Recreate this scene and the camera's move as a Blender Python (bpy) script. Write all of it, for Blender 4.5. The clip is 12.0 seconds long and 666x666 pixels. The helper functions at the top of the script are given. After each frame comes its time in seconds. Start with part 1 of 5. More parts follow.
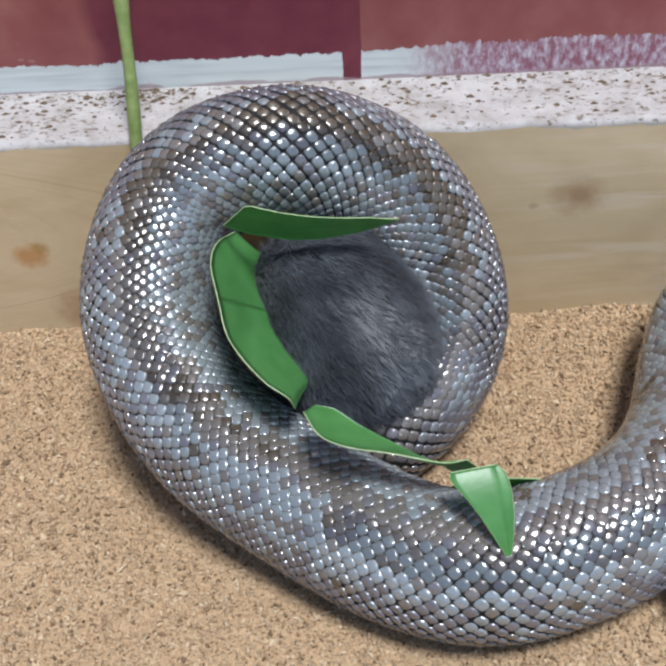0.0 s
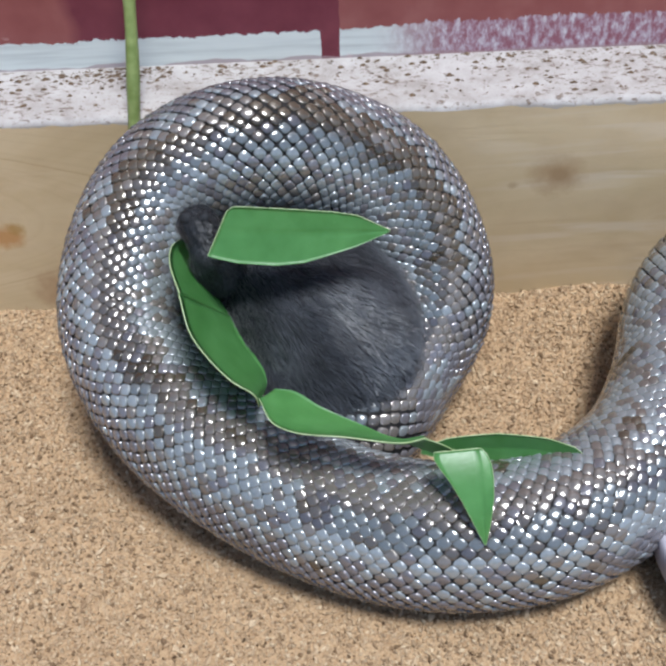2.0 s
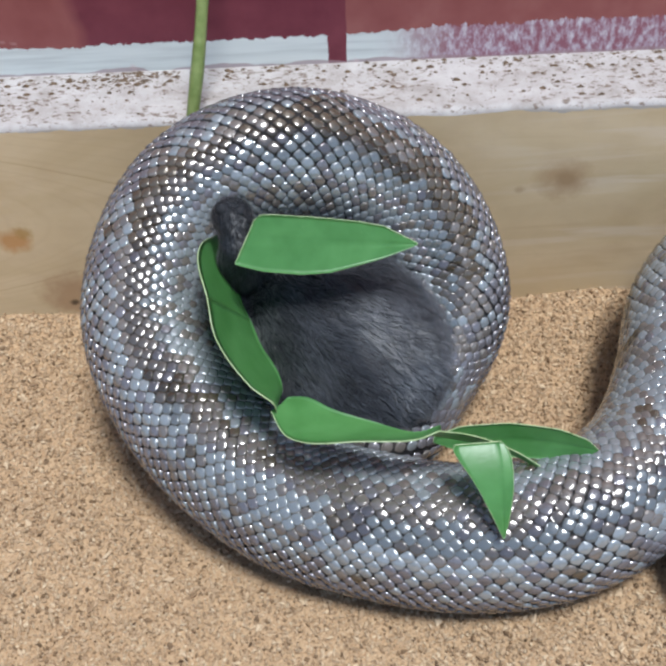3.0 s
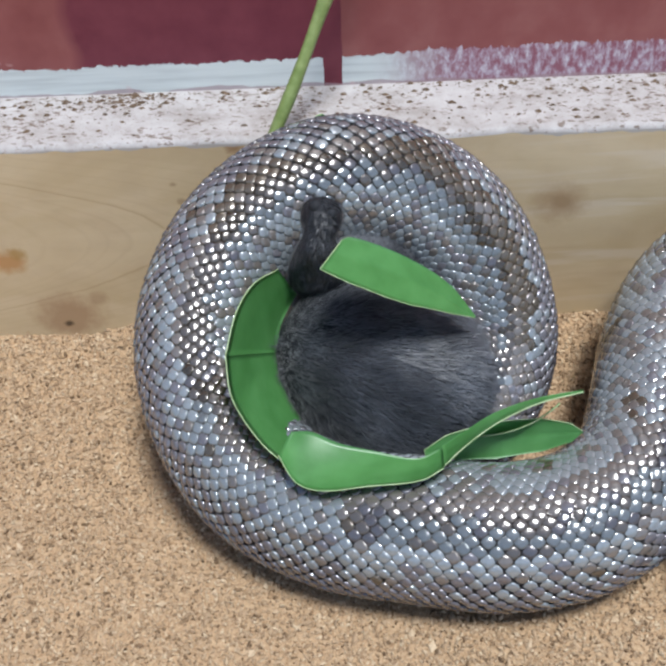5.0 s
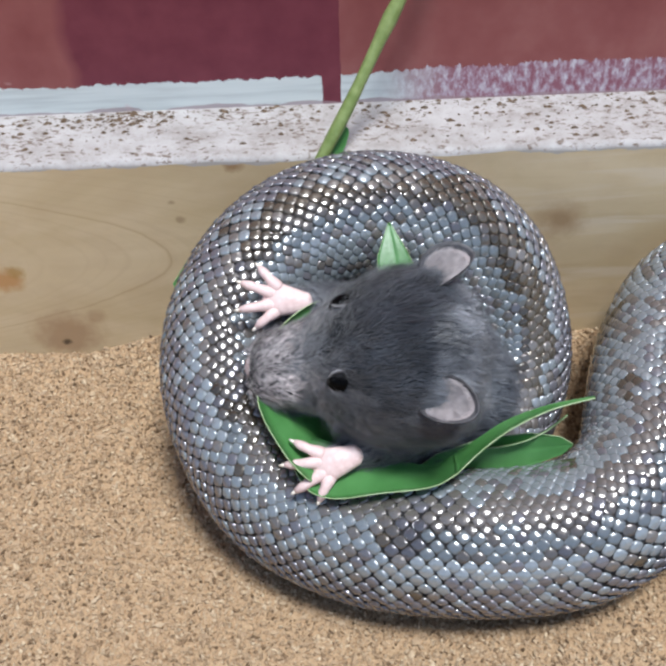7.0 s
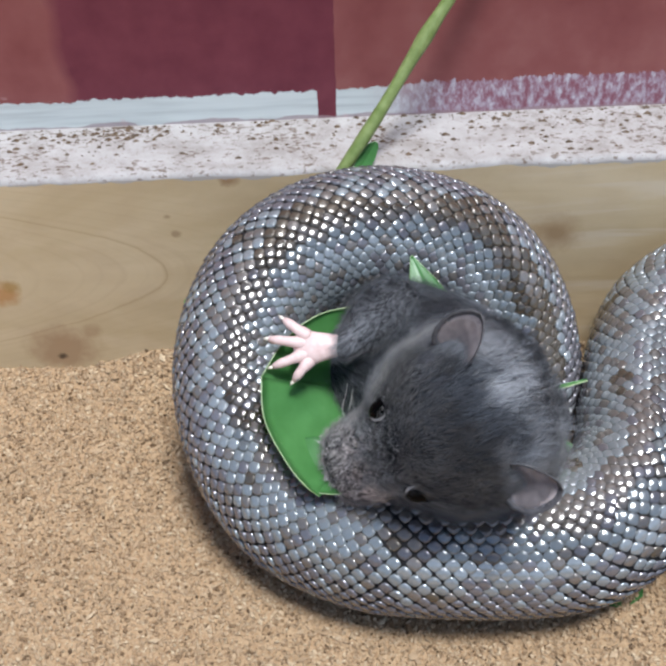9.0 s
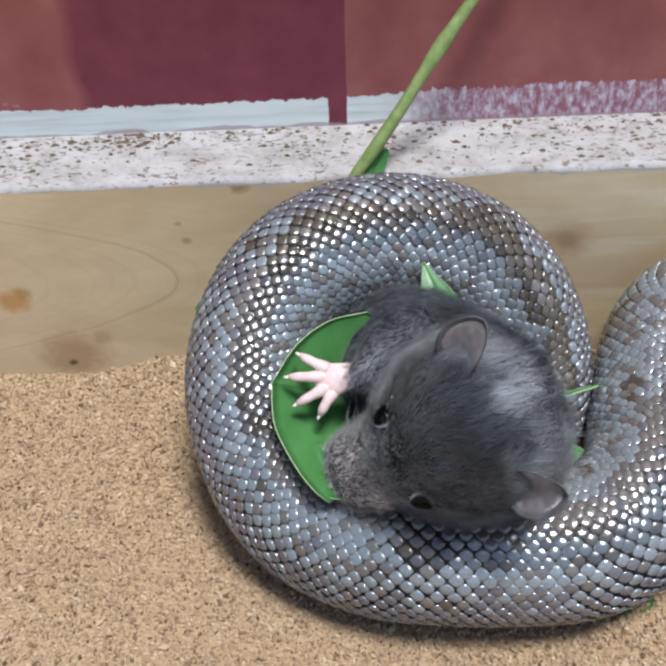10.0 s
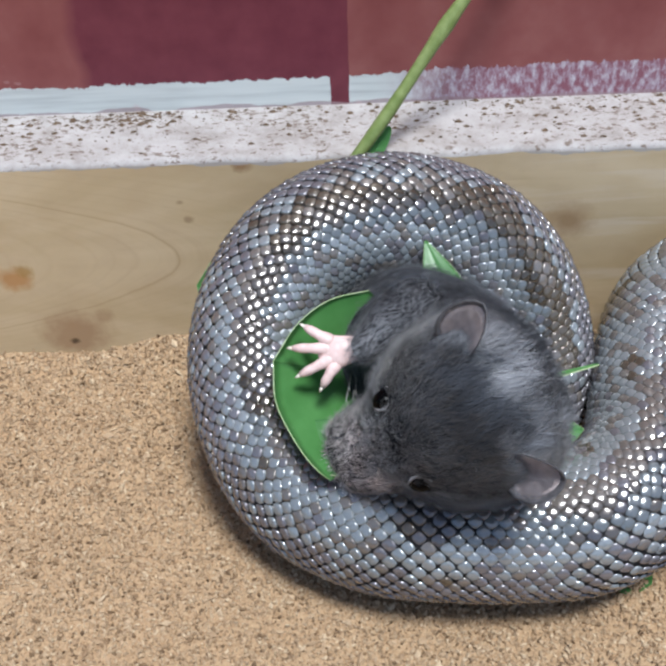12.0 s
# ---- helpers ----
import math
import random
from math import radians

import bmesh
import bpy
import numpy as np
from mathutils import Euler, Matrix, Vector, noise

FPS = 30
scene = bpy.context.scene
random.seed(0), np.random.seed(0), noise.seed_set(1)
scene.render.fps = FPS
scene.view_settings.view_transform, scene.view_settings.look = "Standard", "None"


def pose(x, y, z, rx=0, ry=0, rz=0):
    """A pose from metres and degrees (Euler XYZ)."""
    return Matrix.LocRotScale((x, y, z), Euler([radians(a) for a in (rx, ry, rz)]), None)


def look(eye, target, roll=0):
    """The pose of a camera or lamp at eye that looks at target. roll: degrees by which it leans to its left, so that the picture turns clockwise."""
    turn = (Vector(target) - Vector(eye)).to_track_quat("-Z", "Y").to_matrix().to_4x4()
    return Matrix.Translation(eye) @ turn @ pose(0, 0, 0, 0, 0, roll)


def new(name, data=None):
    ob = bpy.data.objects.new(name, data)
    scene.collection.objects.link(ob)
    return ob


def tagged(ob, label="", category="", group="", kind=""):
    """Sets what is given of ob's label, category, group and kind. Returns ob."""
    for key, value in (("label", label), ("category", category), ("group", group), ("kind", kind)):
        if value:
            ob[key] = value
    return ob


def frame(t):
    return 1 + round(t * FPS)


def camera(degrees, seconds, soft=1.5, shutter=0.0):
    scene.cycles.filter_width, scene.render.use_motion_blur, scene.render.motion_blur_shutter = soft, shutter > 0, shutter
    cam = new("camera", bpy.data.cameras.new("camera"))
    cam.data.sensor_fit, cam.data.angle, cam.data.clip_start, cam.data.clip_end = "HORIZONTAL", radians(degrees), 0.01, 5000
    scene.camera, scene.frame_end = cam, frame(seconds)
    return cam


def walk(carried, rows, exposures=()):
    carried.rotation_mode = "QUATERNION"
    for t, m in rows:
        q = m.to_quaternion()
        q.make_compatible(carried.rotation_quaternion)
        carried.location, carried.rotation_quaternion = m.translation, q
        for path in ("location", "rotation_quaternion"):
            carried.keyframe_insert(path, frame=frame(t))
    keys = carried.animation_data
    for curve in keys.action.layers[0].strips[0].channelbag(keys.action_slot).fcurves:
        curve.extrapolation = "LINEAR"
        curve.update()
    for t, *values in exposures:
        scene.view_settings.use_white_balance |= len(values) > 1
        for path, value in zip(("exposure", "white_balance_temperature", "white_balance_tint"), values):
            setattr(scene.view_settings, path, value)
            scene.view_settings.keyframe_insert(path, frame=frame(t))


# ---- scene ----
# ---- camera and its path ----
cam = camera(36.0, 12.0, soft=3.0)
PATH = [
    (0.0, pose(-0.00035, -0.18072, 0.16217, 47.147, 2.291, -0.818)),
    (0.5, pose(-0.00057, -0.18080, 0.16200, 46.713, 1.999, -1.016)),
    (1.0, pose(-0.00012, -0.18059, 0.16173, 46.021, 1.709, -1.514)),
    (1.5, pose(-0.00007, -0.18024, 0.16163, 46.070, 1.718, -1.638)),
    (2.0, pose(0.00019, -0.18004, 0.16181, 45.983, 1.739, -1.700)),
    (2.5, pose(-0.00012, -0.18037, 0.16137, 46.110, 1.861, -1.498)),
    (3.0, pose(-0.00015, -0.18010, 0.16166, 46.269, 1.899, -1.460)),
    (5.0, pose(0.00044, -0.17926, 0.16133, 47.414, 1.686, -1.441)),
    (5.5, pose(0.00048, -0.17888, 0.16122, 47.683, 1.739, -1.389)),
    (6.0, pose(0.00042, -0.17913, 0.16119, 47.992, 1.725, -1.387)),
    (6.5, pose(0.00039, -0.17888, 0.16092, 48.114, 1.721, -1.416)),
    (7.0, pose(0.00047, -0.17855, 0.16085, 48.392, 1.698, -1.523)),
    (9.0, pose(0.00063, -0.17841, 0.16101, 49.099, 1.661, -1.754)),
    (9.5, pose(0.00066, -0.17846, 0.16109, 49.344, 1.672, -1.586)),
    (10.0, pose(0.00039, -0.17848, 0.16098, 49.525, 1.880, -1.268)),
    (10.5, pose(0.00011, -0.17889, 0.16109, 49.175, 1.965, -1.074)),
    (11.0, pose(-0.00014, -0.17913, 0.16092, 48.923, 2.030, -0.864)),
    (11.5, pose(-0.00002, -0.17901, 0.16096, 48.655, 1.922, -0.900)),
    (12.0, pose(0.00022, -0.17904, 0.16106, 48.457, 1.752, -1.115)),
]
walk(cam, PATH)

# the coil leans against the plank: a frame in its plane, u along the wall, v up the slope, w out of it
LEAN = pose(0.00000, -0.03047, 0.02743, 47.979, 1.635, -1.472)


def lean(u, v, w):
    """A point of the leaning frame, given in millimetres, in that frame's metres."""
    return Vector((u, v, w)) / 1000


# ---- world and light ----
world = bpy.data.worlds.new("world")
scene.world = world
world.use_nodes = True
wn = world.node_tree.nodes
sky = wn.new("ShaderNodeTexSky")
sky.sky_type = "NISHITA"
sky.sun_disc = False
sky.sun_elevation, sky.sun_rotation = radians(72), radians(150)
world.node_tree.links.new(sky.outputs[0], wn["Background"].inputs[0])
wn["Background"].inputs[1].default_value = 0.105
sun_data = bpy.data.lights.new("sun", "SUN")
sun_data.energy, sun_data.angle, sun_data.color = 3.35, radians(14), (0.92, 0.96, 1.0)
sun = new("sun", sun_data)
sun.matrix_world = look((0.08, -0.14, 0.5), (0, 0, 0))
scene.view_settings.exposure = 0.54


# ---- materials ----
def material(name, rough=0.5, metal=0.0, spec=0.5, coat=0.0):
    m = bpy.data.materials.new(name)
    m.use_nodes = True
    p = m.node_tree.nodes["Principled BSDF"]
    p.inputs["Roughness"].default_value = rough
    p.inputs["Metallic"].default_value = metal
    p.inputs["Specular IOR Level"].default_value = spec
    p.inputs["Coat Weight"].default_value = coat
    p.inputs["Coat Roughness"].default_value = 0.13
    return m, m.node_tree.nodes, m.node_tree.links, p


def node(nodes, kind, **inputs):
    n = nodes.new(kind)
    for key, value in inputs.items():
        n.inputs[key.replace("_", " ")].default_value = value
    return n


def ramp(nodes, links, src, *stops):
    r = nodes.new("ShaderNodeValToRGB")
    while len(r.color_ramp.elements) < len(stops):
        r.color_ramp.elements.new(0.5)
    for e, (pos, col) in zip(r.color_ramp.elements, stops):
        e.position = pos
        e.color = (*col, 1) if len(col) == 3 else col
    links.new(src, r.inputs[0])
    return r.outputs[0]


def coords(nodes, links, scale=(1, 1, 1), loc=(0, 0, 0)):
    tc = nodes.new("ShaderNodeTexCoord")
    mp = nodes.new("ShaderNodeMapping")
    mp.inputs["Scale"].default_value = scale
    mp.inputs["Location"].default_value = loc
    links.new(tc.outputs["Object"], mp.inputs[0])
    return mp.outputs[0]


def noise_tex(nodes, links, vec, scale, detail=4, rough=0.55, distort=0.0):
    n = node(nodes, "ShaderNodeTexNoise", Scale=scale, Detail=detail, Roughness=rough, Distortion=distort)
    links.new(vec, n.inputs["Vector"])
    return n.outputs["Fac"]


def mix(nodes, links, fac, a, b, kind="MIX"):
    m = nodes.new("ShaderNodeMix")
    m.data_type, m.blend_type = "RGBA", kind
    for sock, v in ((m.inputs[0], fac), (m.inputs[6], a), (m.inputs[7], b)):
        if isinstance(v, (int, float)):
            sock.default_value = v
        elif isinstance(v, tuple):
            sock.default_value = (*v, 1)
        else:
            links.new(v, sock)
    return m.outputs[2]


def maths(nodes, links, op, a, b=0.0, c=0.0):
    m = nodes.new("ShaderNodeMath")
    m.operation = op
    for sock, v in zip(m.inputs, (a, b, c)):
        if isinstance(v, (int, float)):
            sock.default_value = v
        else:
            links.new(v, sock)
    return m.outputs[0]


def bump(nodes, links, p, height, strength=0.3, dist=0.0003):
    b = node(nodes, "ShaderNodeBump", Strength=strength, Distance=dist)
    links.new(height, b.inputs["Height"])
    links.new(b.outputs[0], p.inputs["Normal"])


def mat_sand(name, island):
    m, n, l, p = material(name, rough=0.9, spec=0.15)
    if island:
        g = n.new("ShaderNodeNewGeometry")
        col = ramp(n, l, g.outputs["Random Per Island"], (0.0, (0.050, 0.028, 0.015)), (0.07, (0.15, 0.092, 0.050)), (0.22, (0.31, 0.213, 0.127)), (0.75, (0.41, 0.300, 0.190)), (1.0, (0.53, 0.42, 0.285)))
        big = noise_tex(n, l, coords(n, l), 35, 2)
        l.new(mix(n, l, maths(n, l, "MULTIPLY", big, 0.3), col, (0.56, 0.38, 0.23)), p.inputs["Base Color"])
        return m
    v = coords(n, l)
    fine = noise_tex(n, l, v, 1500, 4, 0.7)
    mid = noise_tex(n, l, v, 300, 3)
    col = ramp(n, l, fine, (0.3, (0.20, 0.122, 0.065)), (0.5, (0.42, 0.292, 0.174)), (0.75, (0.55, 0.415, 0.265)))
    l.new(mix(n, l, maths(n, l, "MULTIPLY", mid, 0.4), col, (0.42, 0.26, 0.14)), p.inputs["Base Color"])
    bump(n, l, p, fine, 0.8, 0.0006)
    return m


def mat_wood():
    m, n, l, p = material("pine_plank", rough=0.62, spec=0.3)
    sep = n.new("ShaderNodeSeparateXYZ")
    l.new(n.new("ShaderNodeTexCoord").outputs["Object"], sep.inputs[0])
    swirl = noise_tex(n, l, coords(n, l, (22, 1, 60)), 1.0, 4, 0.55, 0.8)
    blot = noise_tex(n, l, coords(n, l, (90, 1, 150)), 1.0, 4, 0.6)
    grain = noise_tex(n, l, coords(n, l, (60, 900, 1400)), 1.0, 3)
    col = ramp(n, l, swirl, (0.25, (0.485, 0.365, 0.208)), (0.5, (0.565, 0.440, 0.268)), (0.72, (0.635, 0.508, 0.332)))
    col = mix(n, l, ramp(n, l, blot, (0.45, (0, 0, 0)), (0.75, (0.35, 0.35, 0.35))), col, (0.44, 0.32, 0.20))
    # growth lines that bend round in a long tongue
    dz = maths(n, l, "SUBTRACT", sep.outputs[2], 0.0262)
    f = maths(n, l, "MULTIPLY_ADD", maths(n, l, "MULTIPLY", dz, dz), 125, maths(n, l, "ADD", sep.outputs[0], 0.0344))
    f = maths(n, l, "MULTIPLY_ADD", maths(n, l, "SUBTRACT", noise_tex(n, l, coords(n, l, (60, 1, 60)), 1.0, 3), 0.5), 0.006, f)
    tongue = ramp(n, l, maths(n, l, "MULTIPLY_ADD", f, 100, 0.5), (0.38, (0, 0, 0)), (0.47, (0.55, 0.55, 0.55)), (0.50, (1, 1, 1)), (0.53, (0.3, 0.3, 0.3)), (0.70, (0, 0, 0)))
    near = ramp(n, l, maths(n, l, "MULTIPLY_ADD", sep.outputs[0], 10, 0.5), (0.20, (1, 1, 1)), (0.34, (0, 0, 0)))
    col = mix(n, l, maths(n, l, "MULTIPLY", tongue, 0.62), col, (0.36, 0.235, 0.125))
    cu = n.new("ShaderNodeCombineXYZ")
    l.new(f, cu.inputs[0])
    rings = ramp(n, l, noise_tex(n, l, cu.outputs[0], 260, 2), (0.50, (0, 0, 0)), (0.66, (1, 1, 1)))
    col = mix(n, l, maths(n, l, "MULTIPLY", maths(n, l, "MULTIPLY", rings, near), 0.15), col, (0.40, 0.27, 0.16))
    # slanting paler and darker figure past the knot
    mpr = n.new("ShaderNodeMapping")
    l.new(n.new("ShaderNodeTexCoord").outputs["Object"], mpr.inputs[0])
    mpr.inputs["Rotation"].default_value = (0, 0.32, 0)
    mpr.inputs["Scale"].default_value = (16, 1, 190)
    fig = noise_tex(n, l, mpr.outputs[0], 1.0, 3, 0.55, 0.6)
    far = ramp(n, l, maths(n, l, "MULTIPLY_ADD", sep.outputs[0], 10, 0.5), (0.78, (0, 0, 0)), (0.95, (1, 1, 1)))
    col = mix(n, l, maths(n, l, "MULTIPLY", ramp(n, l, fig, (0.52, (0, 0, 0)), (0.64, (1, 1, 1))), maths(n, l, "MULTIPLY", far, 0.5)), col, (0.66, 0.56, 0.43))
    col = mix(n, l, maths(n, l, "MULTIPLY", ramp(n, l, fig, (0.33, (1, 1, 1)), (0.42, (0, 0, 0))), maths(n, l, "MULTIPLY", far, 0.2)), col, (0.38, 0.25, 0.14))
    col = mix(n, l, maths(n, l, "MULTIPLY", grain, 0.12), col, (0.42, 0.29, 0.16))
    ragged_spots = maths(n, l, "SUBTRACT", noise_tex(n, l, coords(n, l), 260, 4, 0.65), 0.5)
    for (kx, kz, size, dark, amount) in KNOTS:
        d = n.new("ShaderNodeVectorMath")
        d.operation = "DISTANCE"
        l.new(coords(n, l, (1, 0, 1.25)), d.inputs[0])
        d.inputs[1].default_value = (kx, 0, kz * 1.25)
        wob = maths(n, l, "MULTIPLY_ADD", ragged_spots, 0.8 * size + 0.001, d.outputs["Value"])
        spot = ramp(n, l, maths(n, l, "DIVIDE", wob, size), (0.40, (1, 1, 1)), (1.0, (0, 0, 0)))
        col = mix(n, l, maths(n, l, "MULTIPLY", spot, amount), col, dark)
    # white paint that has run over the top arris
    ragged = maths(n, l, "MULTIPLY_ADD", noise_tex(n, l, coords(n, l, (70, 1, 30)), 1.0, 5, 0.6), 0.0052, sep.outputs[2])
    paint = maths(n, l, "GREATER_THAN", ragged, 0.0517)
    col = mix(n, l, maths(n, l, "MULTIPLY", paint, 0.9), col, (0.41, 0.38, 0.355))
    l.new(col, p.inputs["Base Color"])
    bump(n, l, p, grain, 0.25, 0.0002)
    return m


def mat_ledge():
    m, n, l, p = material("speckled_white_paint", rough=0.75, spec=0.3)
    v = coords(n, l, (420, 420, 420))
    spots = noise_tex(n, l, coords(n, l, (560, 1000, 900)), 1.0, 4, 0.65)
    fine = noise_tex(n, l, coords(n, l, (1300, 2000, 1800), (3, 1, 0)), 1.0, 2, 0.6)
    patch = noise_tex(n, l, coords(n, l, (50, 70, 70)), 1.0, 2)
    dark = ramp(n, l, maths(n, l, "MULTIPLY_ADD", patch, 0.30, spots), (0.725, (0, 0, 0)), (0.775, (1, 1, 1)))
    specks = ramp(n, l, fine, (0.63, (0, 0, 0)), (0.70, (1, 1, 1)))
    base = ramp(n, l, noise_tex(n, l, v, 0.35, 5, 0.7), (0.3, (0.270, 0.242, 0.222)), (0.5, (0.370, 0.346, 0.330)), (0.7, (0.435, 0.413, 0.400)))
    base = mix(n, l, maths(n, l, "MULTIPLY", specks, 0.55), base, (0.20, 0.15, 0.12))
    l.new(mix(n, l, maths(n, l, "MULTIPLY", dark, 0.85), base, (0.13, 0.09, 0.065)), p.inputs["Base Color"])
    bump(n, l, p, spots, 0.4, 0.0004)
    return m


def mat_mural():
    """Brickwork painted on a flat wall: maroon bricks, a pale blue-white bed joint with brushed edges."""
    m, n, l, p = material("painted_brick_wall", rough=0.5, spec=0.35)
    tc = n.new("ShaderNodeTexCoord")
    sep = n.new("ShaderNodeSeparateXYZ")
    l.new(tc.outputs["Object"], sep.inputs[0])
    x, z = sep.outputs[0], sep.outputs[2]
    jag = noise_tex(n, l, coords(n, l, (480, 1, 75)), 1.0, 5, 0.75)
    wavy = noise_tex(n, l, coords(n, l, (45, 1, 1)), 1.0, 3)
    edge = maths(n, l, "MULTIPLY_ADD", jag, 0.0034, maths(n, l, "MULTIPLY_ADD", wavy, 0.0022, z))
    # bricks
    soft = noise_tex(n, l, coords(n, l, (60, 1, 60)), 1.0, 4)
    marbled = ramp(n, l, soft, (0.3, (0.21, 0.054, 0.052)), (0.5, (0.255, 0.078, 0.072)), (0.7, (0.315, 0.118, 0.104)))
    maroon = ramp(n, l, noise_tex(n, l, coords(n, l, (150, 1, 150)), 1.0, 4), (0.3, (0.135, 0.024, 0.038)), (0.7, (0.18, 0.038, 0.053)))
    jx = maths(n, l, "MULTIPLY_ADD", jag, 0.0010, x)
    jx2 = maths(n, l, "MULTIPLY_ADD", noise_tex(n, l, coords(n, l, (1, 1, 50)), 1.0, 3), 0.010, x)
    left = ramp(n, l, maths(n, l, "MULTIPLY_ADD", maths(n, l, "MULTIPLY_ADD", soft, 0.008, jx2), 100, 4.72), (0.30, (0, 0, 0)), (0.62, (1, 1, 1)))
    middle = maths(n, l, "MULTIPLY", left, maths(n, l, "LESS_THAN", jx, 0.0030))
    brick = mix(n, l, middle, marbled, maroon)
    # bed joint
    streak = noise_tex(n, l, coords(n, l, (40, 1, 700)), 1.0, 3)
    white = ramp(n, l, streak, (0.25, (0.46, 0.49, 0.48)), (0.5, (0.59, 0.63, 0.61)), (0.75, (0.65, 0.685, 0.66)))
    stip = noise_tex(n, l, coords(n, l, (700, 1, 350)), 1.0, 3, 0.7)
    mauve = ramp(n, l, stip, (0.42, (0.26, 0.10, 0.13)), (0.53, (0.37, 0.26, 0.31)), (0.67, (0.55, 0.51, 0.55)))
    fade = ramp(n, l, maths(n, l, "MULTIPLY_ADD", soft, 0.02, x), (0.021, (0, 0, 0)), (0.036, (1, 1, 1)))
    joint = mix(n, l, fade, white, mauve)
    up = maths(n, l, "MULTIPLY_ADD", maths(n, l, "MULTIPLY", fade, stip), 0.0026, 0.0600)
    is_joint = maths(n, l, "LESS_THAN", edge, up)
    col = mix(n, l, is_joint, brick, joint)
    # red upright joint that runs down to the ledge
    post = maths(n, l, "MULTIPLY", maths(n, l, "GREATER_THAN", jx, 0.0008), maths(n, l, "LESS_THAN", jx, 0.0048))
    col = mix(n, l, post, col, maroon)
    # grime at the foot, over the joint
    foot = maths(n, l, "LESS_THAN", maths(n, l, "MULTIPLY_ADD", noise_tex(n, l, coords(n, l, (70, 1, 200)), 1.0, 3), 0.0040, z), 0.0534)
    col = mix(n, l, maths(n, l, "MULTIPLY", foot, 0.7), col, (0.33, 0.23, 0.24))
    flecks = ramp(n, l, noise_tex(n, l, coords(n, l, (110, 1, 130), (5, 0, 2)), 1.0, 3, 0.6), (0.69, (0, 0, 0)), (0.75, (1, 1, 1)))
    col = mix(n, l, maths(n, l, "MULTIPLY", flecks, 0.45), col, (0.62, 0.42, 0.42))
    l.new(col, p.inputs["Base Color"])
    bump(n, l, p, streak, 0.15, 0.0002)
    return m


def mat_scale(name, low, high, rough=0.17):
    m, n, l, p = material(name, rough=rough, metal=0.32, spec=0.8, coat=0.65)
    g = n.new("ShaderNodeNewGeometry")
    col = ramp(n, l, g.outputs["Random Per Island"], (0.0, low), (1.0, high))
    fleck = noise_tex(n, l, coords(n, l), 900, 3)
    l.new(mix(n, l, maths(n, l, "MULTIPLY", fleck, 0.3), col, tuple(c * 0.55 for c in low)), p.inputs["Base Color"])
    bump(n, l, p, noise_tex(n, l, coords(n, l), 1500, 3), 0.42, 0.00014)
    return m


def mat_plain(name, low, high, scale, rough=0.6, spec=0.4, strength=0.2, coat=0.0):
    m, n, l, p = material(name, rough=rough, spec=spec, coat=coat)
    f = noise_tex(n, l, coords(n, l), scale, 4)
    l.new(ramp(n, l, f, (0.3, low), (0.7, high)), p.inputs["Base Color"])
    bump(n, l, p, f, strength, 0.0002)
    return m


def mat_leaf():
    m, n, l, p = material("leaf_green", rough=0.34, spec=0.5)
    v = coords(n, l)
    f = noise_tex(n, l, v, 220, 4)
    col = ramp(n, l, f, (0.3, (0.066, 0.215, 0.058)), (0.7, (0.108, 0.305, 0.096)))
    speck = ramp(n, l, noise_tex(n, l, v, 1700, 2), (0.74, (0, 0, 0)), (0.80, (1, 1, 1)))
    l.new(mix(n, l, maths(n, l, "MULTIPLY", speck, 0.5), col, (0.42, 0.55, 0.35)), p.inputs["Base Color"])
    p.inputs["Subsurface Weight"].default_value = 0.0
    tr = n.new("ShaderNodeBsdfTranslucent")
    tr.inputs[0].default_value = (0.16, 0.50, 0.10, 1)
    mx = n.new("ShaderNodeMixShader")
    mx.inputs[0].default_value = 0.34
    l.new(p.outputs[0], mx.inputs[1])
    l.new(tr.outputs[0], mx.inputs[2])
    l.new(mx.outputs[0], n["Material Output"].inputs[0])
    bump(n, l, p, noise_tex(n, l, v, 900, 3), 0.15, 0.0002)
    return m


def mat_fur(name, low, high):
    m, n, l, p = material(name, rough=0.45, spec=0.5)
    g = n.new("ShaderNodeNewGeometry")
    col = ramp(n, l, g.outputs["Random Per Island"], (0.0, low), (0.8, high), (1.0, tuple(min(1, c * 1.5) for c in high)))
    patch = ramp(n, l, noise_tex(n, l, coords(n, l), 85, 2), (0.34, (0.50, 0.50, 0.52)), (0.50, (0.92, 0.92, 0.93)), (0.66, (1.5, 1.5, 1.5)))
    l.new(mix(n, l, 1.0, col, patch, "MULTIPLY"), p.inputs["Base Color"])
    p.inputs["Sheen Weight"].default_value = 0.35
    p.inputs["Sheen Roughness"].default_value = 0.4
    return m


# knots and stains of the plank: x, z, size, colour, strength
KNOTS = [
    (0.0500, 0.0322, 0.0030, (0.22, 0.135, 0.065), 0.9),
    (0.0500, 0.0322, 0.0078, (0.38, 0.255, 0.140), 0.75),
    (0.0404, 0.0299, 0.0016, (0.34, 0.22, 0.12), 0.5),
    (-0.0712, 0.0216, 0.0050, (0.44, 0.20, 0.055), 0.75),
    (-0.0685, 0.0238, 0.0026, (0.36, 0.21, 0.06), 0.7),
    (-0.0607, 0.0050, 0.0100, (0.34, 0.205, 0.11), 0.75),
    (-0.0612, 0.0030, 0.0014, (0.07, 0.045, 0.025), 0.9),
    (-0.0535, 0.0102, 0.0030, (0.33, 0.20, 0.105), 0.5),
    (-0.0185, 0.0488, 0.0026, (0.24, 0.12, 0.05), 0.7),
    (-0.0308, 0.0360, 0.0013, (0.28, 0.18, 0.10), 0.6),
    (-0.0320, 0.0405, 0.0010, (0.28, 0.18, 0.10), 0.6),
]
